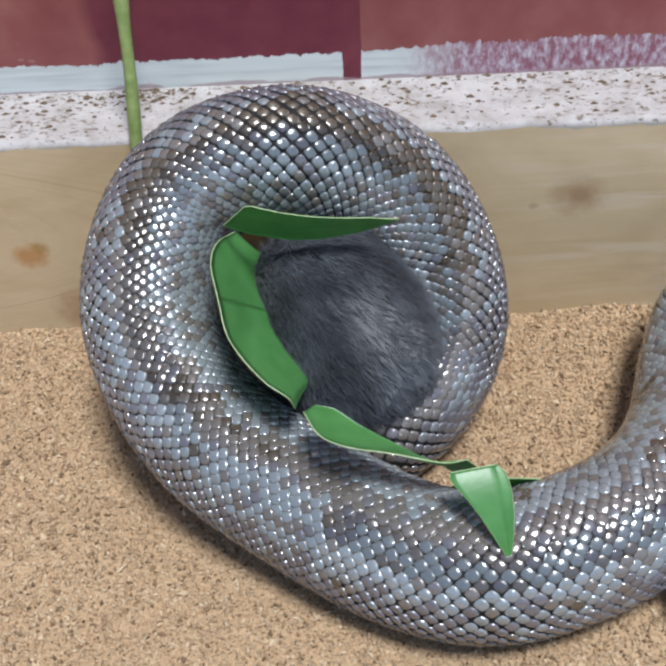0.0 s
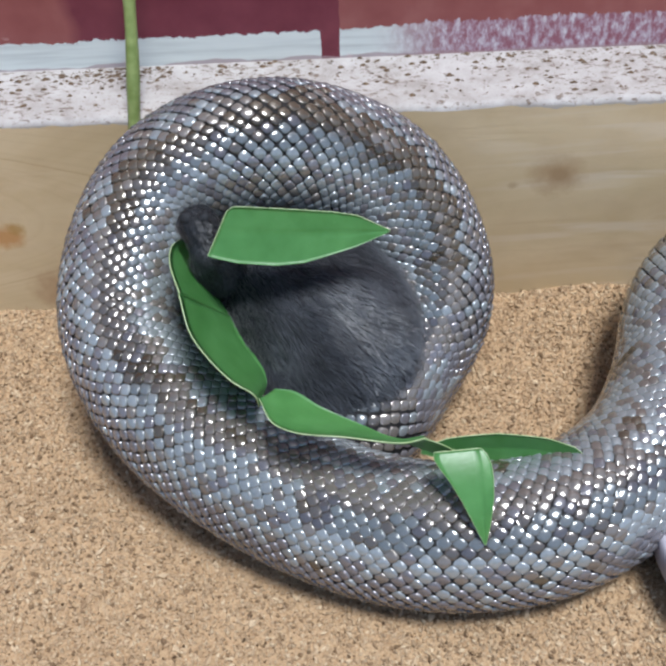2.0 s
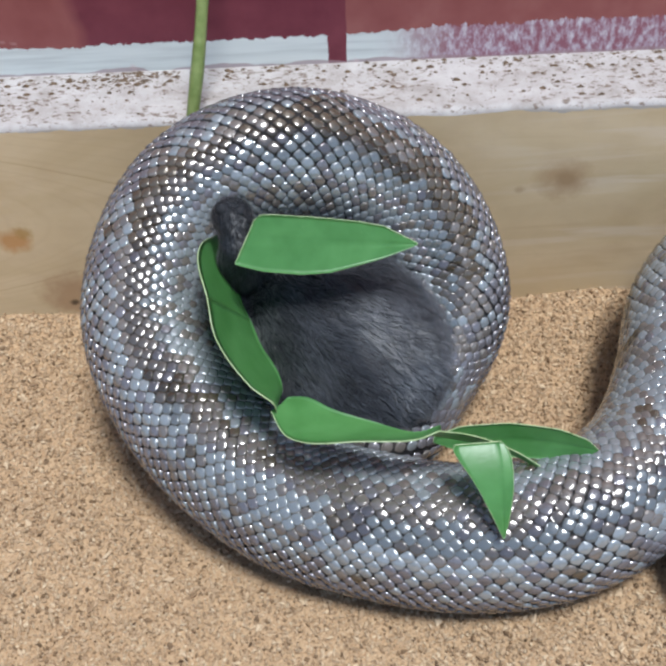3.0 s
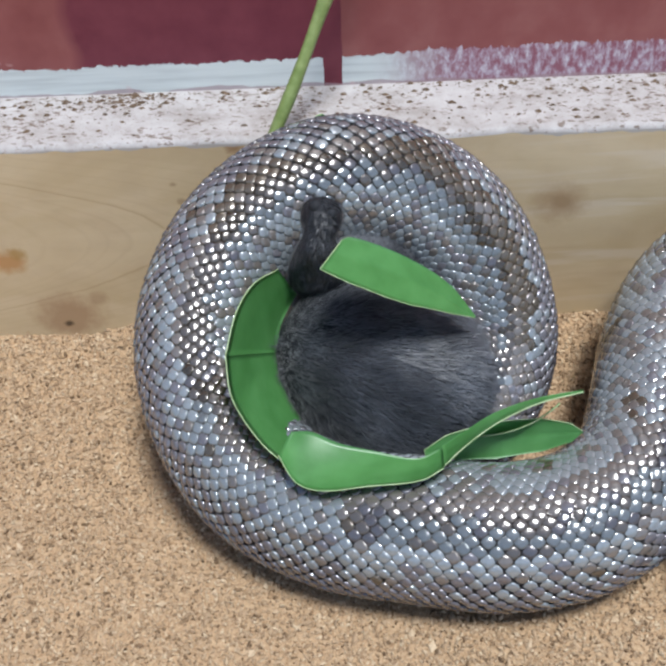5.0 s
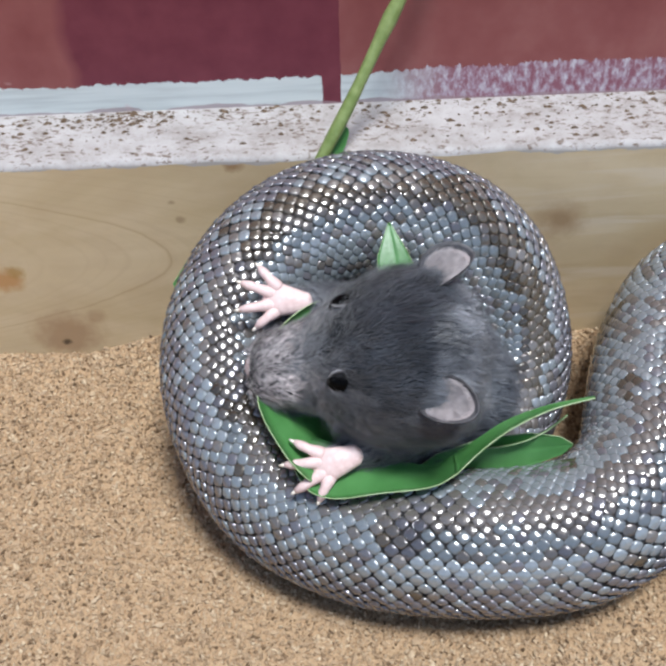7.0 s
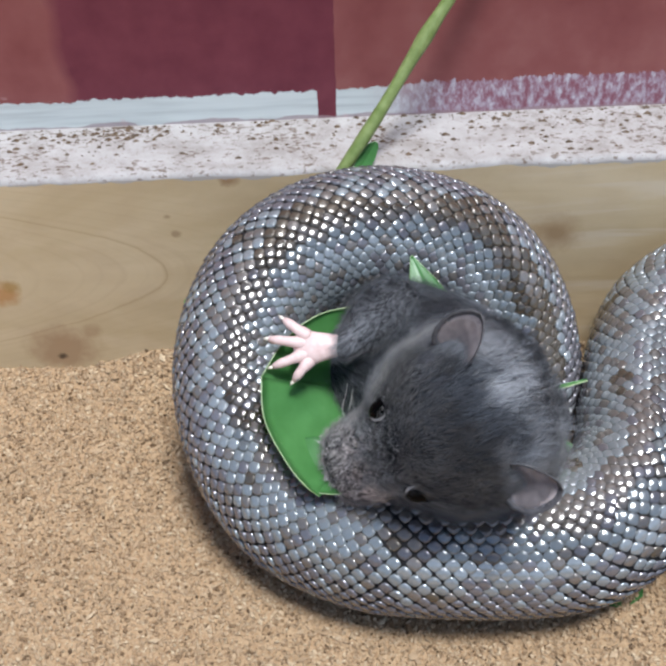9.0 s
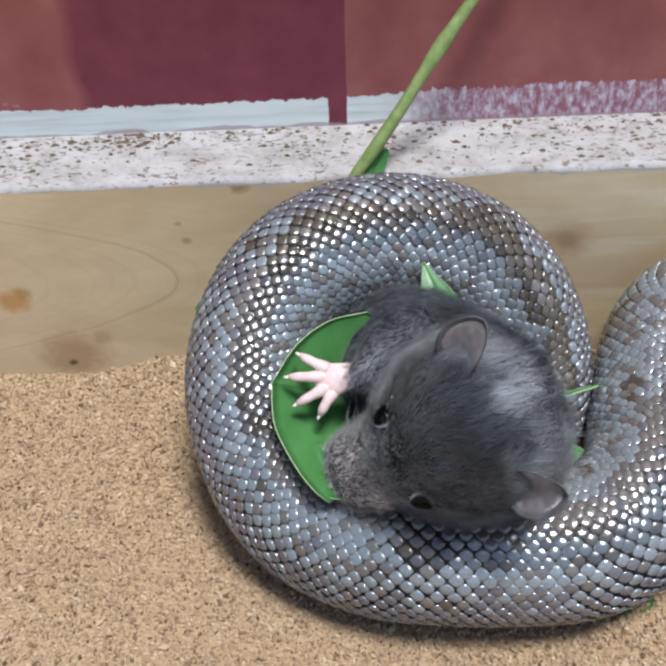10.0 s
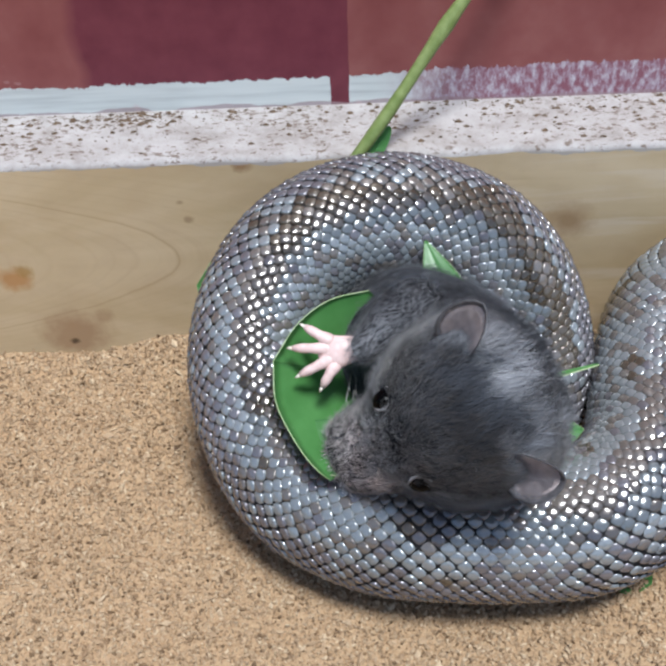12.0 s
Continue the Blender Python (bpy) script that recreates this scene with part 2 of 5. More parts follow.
SAND = mat_sand("sand_bed", False)
GRAINS = mat_sand("sand_grains", True)
WOOD = mat_wood()
LEDGE = mat_ledge()
MURAL = mat_mural()
SKIN = mat_plain("dark_interstitial_skin", (0.008, 0.008, 0.009), (0.020, 0.019, 0.020), 700, rough=0.8, spec=0.15)
SCALE_GREY = mat_scale("scale_slate", (0.134, 0.151, 0.159), (0.300, 0.330, 0.343))
SCALE_LILAC = mat_scale("scale_lilac", (0.088, 0.085, 0.094), (0.196, 0.189, 0.203))
SCALE_BRONZE = mat_scale("scale_bronze", (0.096, 0.086, 0.078), (0.205, 0.184, 0.166))
SCALE_BROWN = mat_scale("scale_brown", (0.050, 0.040, 0.028), (0.118, 0.096, 0.070))
SCALE_BELLY = mat_scale("scale_belly", (0.26, 0.20, 0.16), (0.38, 0.32, 0.28), rough=0.35)
SCALE_SETS = [SKIN, SCALE_GREY, SCALE_LILAC, SCALE_BRONZE, SCALE_BROWN, SCALE_BELLY]
LEAF = mat_leaf()
MARGIN = mat_plain("leaf_margin", (0.28, 0.40, 0.18), (0.46, 0.56, 0.33), 500, rough=0.5)
STALK = mat_plain("green_stalk", (0.135, 0.19, 0.05), (0.24, 0.30, 0.11), 400, rough=0.45)
HIDE = mat_plain("dark_hide", (0.012, 0.013, 0.015), (0.024, 0.026, 0.030), 900, rough=0.75, spec=0.2)
FUR = mat_fur("black_fur", (0.096, 0.101, 0.113), (0.192, 0.200, 0.215))
# Jet crown fur; on the back, shade inside the coil is painted in.
JET_AND_SHADE = mat_fur("jet_and_shade_fur", (0.036, 0.040, 0.047), (0.078, 0.084, 0.096))
COAL = mat_fur("coal_fur", (0.014, 0.016, 0.019), (0.032, 0.035, 0.041))
ASH = mat_fur("ash_fur", (0.46, 0.425, 0.42), (0.68, 0.625, 0.615))
BLUSH = mat_fur("blush_fur", (0.48, 0.35, 0.32), (0.68, 0.53, 0.49))
PINK = mat_plain("pink_skin", (0.62, 0.44, 0.41), (0.76, 0.59, 0.56), 900, rough=0.5)
EAR_TIP = mat_plain("dark_ear_tip", (0.035, 0.034, 0.037), (0.10, 0.095, 0.10), 420, rough=0.6)
EAR = mat_plain("ear_skin", (0.34, 0.29, 0.285), (0.56, 0.48, 0.47), 420, rough=0.6)
NOSE = mat_plain("nose_skin", (0.38, 0.29, 0.275), (0.52, 0.41, 0.39), 700, rough=0.45)
EAR_PALE = mat_plain("pale_ear_down", (0.46, 0.41, 0.405), (0.70, 0.64, 0.63), 700, rough=0.8)
LID = mat_plain("eyelid_skin", (0.15, 0.147, 0.15), (0.29, 0.28, 0.285), 600, rough=0.6)
EAR_BACK = mat_plain("dark_ear_back", (0.030, 0.030, 0.033), (0.075, 0.072, 0.077), 500, rough=0.6)
EYE = mat_plain("black_eye", (0.0015, 0.0015, 0.0016), (0.003, 0.003, 0.003), 200, rough=0.03, spec=0.5, strength=0.0)
EYE.node_tree.nodes["Principled BSDF"].inputs["IOR"].default_value = 1.12
WHISKER = mat_plain("whisker", (0.55, 0.53, 0.50), (0.75, 0.72, 0.70), 300, rough=0.4)
CLAW = mat_plain("claw", (0.70, 0.62, 0.52), (0.85, 0.78, 0.68), 300, rough=0.35)
CERAMIC = mat_plain("pale_ceramic", (0.30, 0.29, 0.335), (0.36, 0.35, 0.395), 120, rough=0.35)
BOARD = mat_plain("added_board", (0.33, 0.34, 0.35), (0.41, 0.42, 0.43), 60, rough=0.8)


# ---- mesh helpers ----
def mesh_object(name, bm, mats, parent=None):
    data = bpy.data.meshes.new(name)
    bm.normal_update()
    bm.to_mesh(data)
    bm.free()
    for mt in mats if isinstance(mats, (list, tuple)) else [mats]:
        data.materials.append(mt)
    ob = new(name, data)
    ob.parent = parent
    return ob


def part(name, bm, mats, parent, label=""):
    return tagged(mesh_object(name, bm, mats, parent), label)


def from_data(name, verts, faces, mats, parent=None, smooth=True, slots=None):
    data = bpy.data.meshes.new(name)
    data.from_pydata(verts, [], faces)
    for mt in mats if isinstance(mats, (list, tuple)) else [mats]:
        data.materials.append(mt)
    if smooth:
        data.polygons.foreach_set("use_smooth", [True] * len(data.polygons))
    if slots is not None:
        data.polygons.foreach_set("material_index", slots)
    ob = new(name, data)
    ob.parent = parent
    return ob


def box(bm, x0, x1, y0, y1, z0, z1, bevel=0.0):
    vs = [bm.verts.new((x, y, z)) for x in (x0, x1) for y in (y0, y1) for z in (z0, z1)]
    fs = [bm.faces.new([vs[i] for i in q]) for q in ((0, 1, 3, 2), (4, 6, 7, 5), (0, 4, 5, 1), (2, 3, 7, 6), (0, 2, 6, 4), (1, 5, 7, 3))]
    if bevel:
        edges = list({e for f in fs for e in f.edges})
        bmesh.ops.bevel(bm, geom=edges, offset=bevel, segments=2, affect="EDGES", profile=0.6)


def catmull(points, per=12):
    """A smooth dense polyline through the points."""
    p = [points[0] * 2 - points[1], *points, points[-1] * 2 - points[-2]]
    out = []
    for i in range(1, len(p) - 2):
        a, b, c, d = p[i - 1:i + 3]
        ta, tb = (b - a).length ** 0.5, (c - b).length ** 0.5
        tc = (d - c).length ** 0.5
        m1 = ((b - a) / ta - (c - a) / (ta + tb) + (c - b) / tb) * tb
        m2 = ((c - b) / tb - (d - b) / (tb + tc) + (d - c) / tc) * tb
        for k in range(per):
            s = k / per
            out.append(b * (2 * s ** 3 - 3 * s ** 2 + 1) + m1 * (s ** 3 - 2 * s ** 2 + s) + c * (3 * s ** 2 - 2 * s ** 3) + m2 * (s ** 3 - s ** 2))
    out.append(points[-1])
    return out


def tube(bm, line, radii, sides=10, close=True):
    """A round tube along a polyline."""
    rings = []
    for i, c in enumerate(line):
        t = (line[min(i + 1, len(line) - 1)] - line[max(i - 1, 0)]).normalized()
        a = t.orthogonal().normalized() if i == 0 else (a - t * a.dot(t)).normalized()
        b = t.cross(a)
        r = radii[i] if isinstance(radii, (list, tuple)) else radii
        rings.append([bm.verts.new(c + (a * math.cos(k * math.tau / sides) + b * math.sin(k * math.tau / sides)) * r) for k in range(sides)])
    for r0, r1 in zip(rings, rings[1:]):
        for k in range(sides):
            f = bm.faces.new((r0[k], r0[(k + 1) % sides], r1[(k + 1) % sides], r1[k]))
            f.smooth = True
    if close:
        bm.faces.new(rings[0][::-1])
        bm.faces.new(rings[-1])


# ---- the setting ----
SPAN = 0.60
bm = bmesh.new()
NX, NY = 150, 90
grid = []
for j in range(NY + 1):
    row = []
    for i in range(NX + 1):
        gx = -0.10 + 0.21 * i / NX
        gy = -0.105 + 0.1055 * j / NY
        gz = 0.0017 * noise.noise(Vector((gx * 60, gy * 60, 1.7))) + 0.0006 * noise.noise(Vector((gx * 240, gy * 240, 4.1)))
        gz += 0.0050 * math.exp(-((gx + 0.036) / 0.014) ** 2 - (gy / 0.012) ** 2)
        gz -= 0.0005
        if i in (0, NX) or j == 0:
            gz = 0.0
            gx = gx if 0 < i < NX else (-SPAN if i == 0 else SPAN)
            gy = gy if j > 0 else -SPAN
        row.append(bm.verts.new((gx, gy, gz)))
    grid.append(row)
for j in range(NY):
    for i in range(NX):
        f = bm.faces.new((grid[j][i], grid[j][i + 1], grid[j + 1][i + 1], grid[j + 1][i]))
        f.smooth = True
ground = tagged(mesh_object("ground", bm, SAND), "tan granular cork sand bedding, loosely raked", "sand", kind="structure")


def ground_height(x, y):
    z = 0.0017 * noise.noise(Vector((x * 60, y * 60, 1.7))) + 0.0006 * noise.noise(Vector((x * 240, y * 240, 4.1))) - 0.0005
    return z + 0.0050 * math.exp(-((x + 0.036) / 0.014) ** 2 - (y / 0.012) ** 2)


def make_grains(count):
    rng = random.Random(5)
    verts, faces = [], []
    for _ in range(count):
        x, y = rng.uniform(-0.085, 0.095), rng.uniform(-0.108, 0.0)
        s = 0.00025 + 0.00034 * rng.random() ** 2
        chip = rng.random() < 0.022
        c = Vector((x, y, ground_height(x, y) + s * (rng.uniform(0.8, 1.3) if chip else rng.uniform(0.1, 0.9))))
        q = Euler((rng.gauss(0, 0.3), rng.gauss(0, 0.3), rng.uniform(0, 6.3)) if chip else (rng.uniform(0, 6.3), rng.uniform(0, 6.3), rng.uniform(0, 6.3))).to_matrix()
        ax = (s * rng.uniform(1.6, 2.8), s * rng.uniform(0.9, 1.4), s * 0.6) if chip else (s * rng.uniform(0.8, 1.9), s * rng.uniform(0.7, 1.1), s * rng.uniform(0.5, 0.9))
        base = len(verts)
        for d in ((1, 0, 0), (-1, 0, 0), (0, 1, 0), (0, -1, 0), (0, 0, 1), (0, 0, -1)):
            k = rng.uniform(0.75, 1.15)
            verts.append(c + q @ Vector((d[0] * ax[0] * k, d[1] * ax[1] * k, d[2] * ax[2] * k)))
        for a, b in ((0, 2), (2, 1), (1, 3), (3, 0)):
            faces.append((base + a, base + b, base + 4))
            faces.append((base + b, base + a, base + 5))
    return tagged(from_data("sand_grains", verts, faces, GRAINS, smooth=False), "loose tan and brown cork granules of the bedding", "sand", kind="stuff")


make_grains(64000)

LEDGE_Z, WALL_Y = 0.0507, 0.0204
# plank with a slightly uneven, rounded top arris
bm = bmesh.new()
cols = []
for i in range(241):
    x = -0.12 + 0.24 * i / 240
    dip = 0.0006 * noise.noise(Vector((x * 55, 0.3, 0))) + 0.0003 * noise.noise(Vector((x * 210, 1.3, 0)))
    cols.append([bm.verts.new(v) for v in ((x, 0.0, -0.03), (x, 0.0, LEDGE_Z - 0.0012 + dip), (x, 0.0005, LEDGE_Z - 0.0003 + dip), (x, 0.0016, LEDGE_Z + dip * 0.5), (x, WALL_Y, LEDGE_Z), (x, WALL_Y, -0.03))])
for a, b in zip(cols, cols[1:]):
    for k in range(5):
        f = bm.faces.new((a[k], b[k], b[k + 1], a[k + 1]))
        f.smooth = k in (1, 2)
        f.material_index = 1 if k in (1, 2, 3) else 0
bm.faces.new(cols[0][::-1])
bm.faces.new(cols[-1])
plank = tagged(mesh_object("plank", bm, [WOOD, LEDGE]), "pale pine plank with knots and a dirty white-painted top edge", "plank", kind="structure")

bm = bmesh.new()
box(bm, -SPAN, SPAN, WALL_Y, WALL_Y + 0.02, -0.03, 0.34)
tagged(mesh_object("wall_north", bm, MURAL), "wall painted with maroon bricks and a pale blue-white joint", "wall", kind="structure")
# Unseen boards added to close three sides; their height limits low skylight.
bm = bmesh.new()
box(bm, -SPAN - 0.02, -SPAN, -SPAN, WALL_Y, -0.03, 0.12)
tagged(mesh_object("wall_west", bm, BOARD), "plain pale board, an unseen side added to enclose the setting", "wall", kind="structure")
bm = bmesh.new()
box(bm, SPAN, SPAN + 0.02, -SPAN, WALL_Y, -0.03, 0.12)
tagged(mesh_object("wall_east", bm, BOARD), "plain pale board, an unseen side added to enclose the setting", "wall", kind="structure")
bm = bmesh.new()
box(bm, -SPAN - 0.02, SPAN + 0.02, -SPAN - 0.02, -SPAN, -0.03, 0.12)
tagged(mesh_object("wall_south", bm, BOARD), "plain pale board, an unseen side added to enclose the setting", "wall", kind="structure")


def make_crumbs():
    """Dirt on the ledge."""
    rng = random.Random(9)
    verts, faces = [], []
    for _ in range(760):
        x = rng.uniform(-0.085, 0.085)
        y = WALL_Y - 0.0004 - abs(rng.gauss(0, 0.006)) if rng.random() < 0.6 else rng.uniform(0.0025, WALL_Y)
        if y < 0.0022:
            continue
        if rng.random() < 0.25:
            x, y = rng.gauss(-0.042, 0.006), WALL_Y - abs(rng.gauss(0, 0.004)) - 0.0006
        s = 0.00018 + 0.0005 * rng.random() ** 3
        base = len(verts)
        turn = rng.uniform(0, 6.3)
        for k in range(6):
            a = turn + k * math.tau / 6
            r = s * rng.uniform(0.7, 1.4)
            verts.append((x + 1.5 * r * math.cos(a), y + r * math.sin(a), LEDGE_Z - 0.0001))
        verts.append((x, y, LEDGE_Z + s * 0.8))
        for k in range(6):
            faces.append((base + k, base + (k + 1) % 6, base + 6))
    return tagged(from_data("dirt_crumbs", verts, faces, mat_plain("dirt", (0.055, 0.035, 0.022), (0.16, 0.105, 0.065), 900, rough=0.9), smooth=False), "dark brown dirt crumbs scattered on the plank top", "dirt", kind="stuff")


make_crumbs()

# ---- the snake ----
BODY_LINES = []
RADIUS = 0.0128


def body_line(t, slide, *points):
    """The body's centre line at t seconds, and how far (mm) it has slipped along itself."""
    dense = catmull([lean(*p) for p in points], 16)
    for _ in range(24):
        dense = [dense[0]] + [(a + b * 2 + c) / 4 for a, b, c in zip(dense, dense[1:], dense[2:])] + [dense[-1]]
    length = [0.0]
    for a, b in zip(dense, dense[1:]):
        length.append(length[-1] + (b - a).length)
    zero = length[3 * 16]
    BODY_LINES.append((t, slide / 1000, dense, [s - zero for s in length]))


body_line(0.0, 15.5,
          (-15.0, -25.4, -2.0), (2.0, -23.1, 0.1), (15.4, -11.9, -7.0), (19.1, 3.1, -7.0), (9.5, 23.8, -2.3),
          (-10.9, 31.4, 4.9), (-32.9, 24.5, 1.0), (-39.7, 1.3, 4.0), (-28.1, -20.5, 10.0), (-9.8, -32.8, 16.0),
          (9.4, -41.5, 23.2), (23.1, -43.5, 25.9), (37.2, -40.7, 24.3), (53.3, -34.4, 18.0), (64.7, -24.4, 7.4),
          (71.7, -10.0, -7.0), (77.7, 0.4, -14.0), (90.0, 8.5, -18.0))
body_line(1.5, 13.9,
          (-18.2, -28.1, 0.9), (-0.9, -25.6, 2.8), (11.4, -13.7, -6.1), (17.3, 1.9, -7.0), (7.9, 23.5, -2.7),
          (-13.8, 31.1, 5.0), (-35.0, 22.9, 1.0), (-42.5, -0.6, 4.0), (-35.5, -18.6, 10.0), (-18.5, -30.2, 16.0),
          (2.4, -40.0, 21.1), (17.3, -42.9, 24.7), (35.3, -41.9, 24.8), (56.9, -32.7, 16.0), (68.4, -18.5, 3.0),
          (73.4, -5.7, -7.0), (80.4, 2.1, -14.0), (92.7, 9.4, -18.0))
body_line(2.0, 13.5,
          (-14.7, -29.2, 2.3), (2.1, -26.7, 4.2), (13.1, -14.3, -4.4), (20.6, 0.8, -7.0), (12.0, 21.8, -4.0),
          (-10.8, 29.2, 3.3), (-31.9, 21.5, 1.0), (-39.6, -2.0, 4.0), (-31.0, -19.6, 10.0), (-13.7, -32.3, 16.0),
          (4.6, -39.9, 20.7), (19.9, -41.9, 23.9), (38.1, -39.9, 23.2), (57.2, -30.9, 14.6), (67.7, -16.8, 3.0),
          (72.6, -4.4, -7.0), (79.9, 3.9, -14.0), (91.7, 11.1, -16.8))
body_line(2.5, 13.1,
          (-13.0, -28.8, 1.9), (3.2, -26.2, 3.9), (12.7, -13.2, -4.5), (21.8, 1.4, -7.0), (14.0, 21.0, -4.0),
          (-9.4, 28.5, 2.8), (-30.5, 21.2, 1.0), (-38.2, -2.0, 4.0), (-28.3, -20.1, 10.0), (-10.9, -33.5, 16.0),
          (5.9, -39.9, 20.5), (21.5, -41.1, 23.3), (39.7, -38.5, 22.3), (57.3, -29.7, 13.8), (67.3, -15.8, 3.0),
          (72.1, -3.6, -7.0), (79.6, 5.0, -14.0), (91.1, 12.2, -15.8))
body_line(3.0, 12.7,
          (-11.5, -28.4, 1.5), (4.8, -26.0, 3.5), (15.4, -14.2, -4.7), (22.5, 0.5, -7.0), (13.4, 20.7, -4.0),
          (-7.9, 28.3, 2.4), (-28.4, 20.4, 1.0), (-36.5, -2.1, 4.0), (-27.3, -21.4, 10.0), (-9.4, -35.6, 16.0),
          (6.8, -39.9, 20.3), (24.0, -41.8, 22.0), (41.2, -38.9, 21.6), (57.8, -30.2, 13.2), (67.0, -15.2, 3.0),
          (71.7, -3.1, -7.0), (79.5, 5.7, -14.0), (90.6, 12.8, -15.2))
body_line(4.8, 5.2,
          (-2.7, -29.8, 3.4), (13.7, -27.5, 5.4), (27.3, -16.8, -2.6), (32.8, -1.7, -7.0), (23.5, 19.9, -4.0),
          (2.3, 28.2, 0.5), (-16.9, 17.9, 1.0), (-25.4, -4.8, 4.0), (-16.1, -26.8, 10.0), (0.1, -35.1, 16.0),
          (14.7, -36.3, 19.3), (29.2, -38.0, 20.6), (45.4, -35.2, 18.4), (57.2, -26.8, 13.0), (63.1, -14.5, 3.0),
          (67.9, -3.8, -7.0), (76.6, 7.8, -14.0), (88.7, 14.2, -13.9))
body_line(5.2, 3.3,
          (-1.5, -29.3, 2.9), (14.6, -27.1, 5.0), (27.5, -16.5, -2.8), (32.8, -1.5, -7.0), (24.9, 19.9, -4.0),
          (3.3, 27.0, 0.0), (-16.2, 17.1, 1.0), (-24.8, -4.3, 4.0), (-14.5, -26.7, 10.0), (1.3, -34.8, 16.0),
          (15.5, -36.4, 19.1), (29.9, -37.4, 20.3), (45.8, -34.4, 18.1), (57.0, -26.3, 13.0), (62.7, -14.5, 3.0),
          (67.6, -3.8, -7.0), (76.3, 8.0, -14.0), (88.5, 14.3, -13.8))
body_line(5.5, 1.4,
          (1.4, -29.4, 3.2), (16.9, -27.3, 5.3), (28.8, -17.2, -2.1), (34.2, -2.5, -7.0), (27.7, 18.5, -4.0),
          (6.0, 24.5, -1.0), (-13.4, 15.1, 1.0), (-22.2, -4.9, 4.0), (-12.3, -26.7, 10.0), (3.1, -34.5, 16.1),
          (16.7, -36.5, 19.0), (30.9, -36.6, 20.0), (46.2, -33.4, 18.0), (56.8, -25.6, 13.0), (62.1, -14.4, 3.0),
          (67.0, -3.9, -7.0), (75.9, 8.3, -14.0), (88.2, 14.5, -13.6))
body_line(7.0, -0.7,
          (2.9, -28.5, 2.2), (18.1, -26.4, 4.4), (30.0, -16.4, -2.9), (35.5, -1.9, -7.0), (28.3, 18.2, -4.0),
          (7.2, 24.5, -1.0), (-12.0, 15.8, 1.0), (-20.0, -4.4, 4.0), (-10.6, -26.2, 10.0), (4.6, -33.6, 16.0),
          (16.7, -35.0, 19.0), (31.0, -35.4, 19.0), (46.2, -32.8, 18.0), (56.7, -25.1, 13.0), (61.7, -14.0, 3.0),
          (66.3, -3.1, -7.0), (74.5, 8.3, -14.0), (86.9, 14.7, -13.4))
body_line(9.0, -2.5,
          (5.6, -28.3, 2.2), (20.7, -26.3, 4.4), (32.5, -16.4, -2.8), (38.3, -1.9, -7.0), (30.4, 17.6, -4.0),
          (9.6, 24.3, -1.0), (-9.6, 16.1, 1.0), (-16.7, -4.5, 4.0), (-7.6, -25.7, 10.0), (7.0, -32.2, 16.0),
          (16.7, -32.7, 19.0), (30.7, -33.1, 19.0), (45.9, -31.4, 18.0), (56.3, -23.9, 13.0), (61.0, -13.2, 3.0),
          (65.0, -1.6, -7.0), (71.9, 8.3, -14.0), (84.5, 15.2, -12.9))
body_line(12.0, -2.8,
          (6.2, -28.1, 2.0), (21.3, -26.1, 4.2), (33.2, -16.2, -3.0), (38.6, -2.0, -7.0), (30.7, 17.3, -4.0),
          (10.1, 24.4, -1.0), (-8.9, 16.2, 1.0), (-16.2, -4.3, 4.0), (-7.3, -25.6, 10.0), (6.9, -32.0, 16.0),
          (16.6, -32.5, 19.0), (30.6, -32.8, 19.0), (45.7, -31.2, 18.0), (56.3, -23.7, 13.0), (60.9, -13.1, 3.0),
          (64.9, -1.4, -7.0), (71.5, 8.3, -14.0), (84.3, 15.3, -12.7))


def on_line(dense, length, s):
    """Point and tangent of a centre line at arc length s."""
    if s <= length[0]:
        t = (dense[1] - dense[0]).normalized()
        return dense[0] + t * (s - length[0]), t
    if s >= length[-1]:
        t = (dense[-1] - dense[-2]).normalized()
        return dense[-1] + t * (s - length[-1]), t
    i = int(np.searchsorted(length, s)) - 1
    i = max(0, min(i, len(dense) - 2))
    k = (s - length[i]) / max(1e-9, length[i + 1] - length[i])
    t0 = (dense[min(i + 1, len(dense) - 1)] - dense[max(i - 1, 0)]).normalized()
    t1 = (dense[min(i + 2, len(dense) - 1)] - dense[i]).normalized()
    return dense[i].lerp(dense[i + 1], k), t0.lerp(t1, k).normalized()


def body_frame(line, s):
    """Pose of the body's cross-section: x towards the viewer's side, y across, z along."""
    _, slide, dense, length = line
    c, t = on_line(dense, length, s + slide)
    n = Vector((0.0, 0.12, 1.0))
    n = (n - t * n.dot(t)).normalized()
    b = t.cross(n)
    m = Matrix((n, b, t)).transposed().to_4x4()
    m.translation = c
    return m


PITCH = 0.00116
AROUND = 26
S_FIRST, S_LAST = -0.062, 0.262
REST = [line for line in BODY_LINES if line[0] == 5.5][0]


def radius_at(s):
    k = max(0.0, min(1.0, (s + 0.064) / 0.018))
    return RADIUS * (0.50 + 0.50 * (3 * k * k - 2 * k ** 3))


def rest_point(s, phi, h):
    m = body_frame(REST, s)
    r = radius_at(s) + h
    return m @ Vector((r * math.cos(phi), r * math.sin(phi), 0))


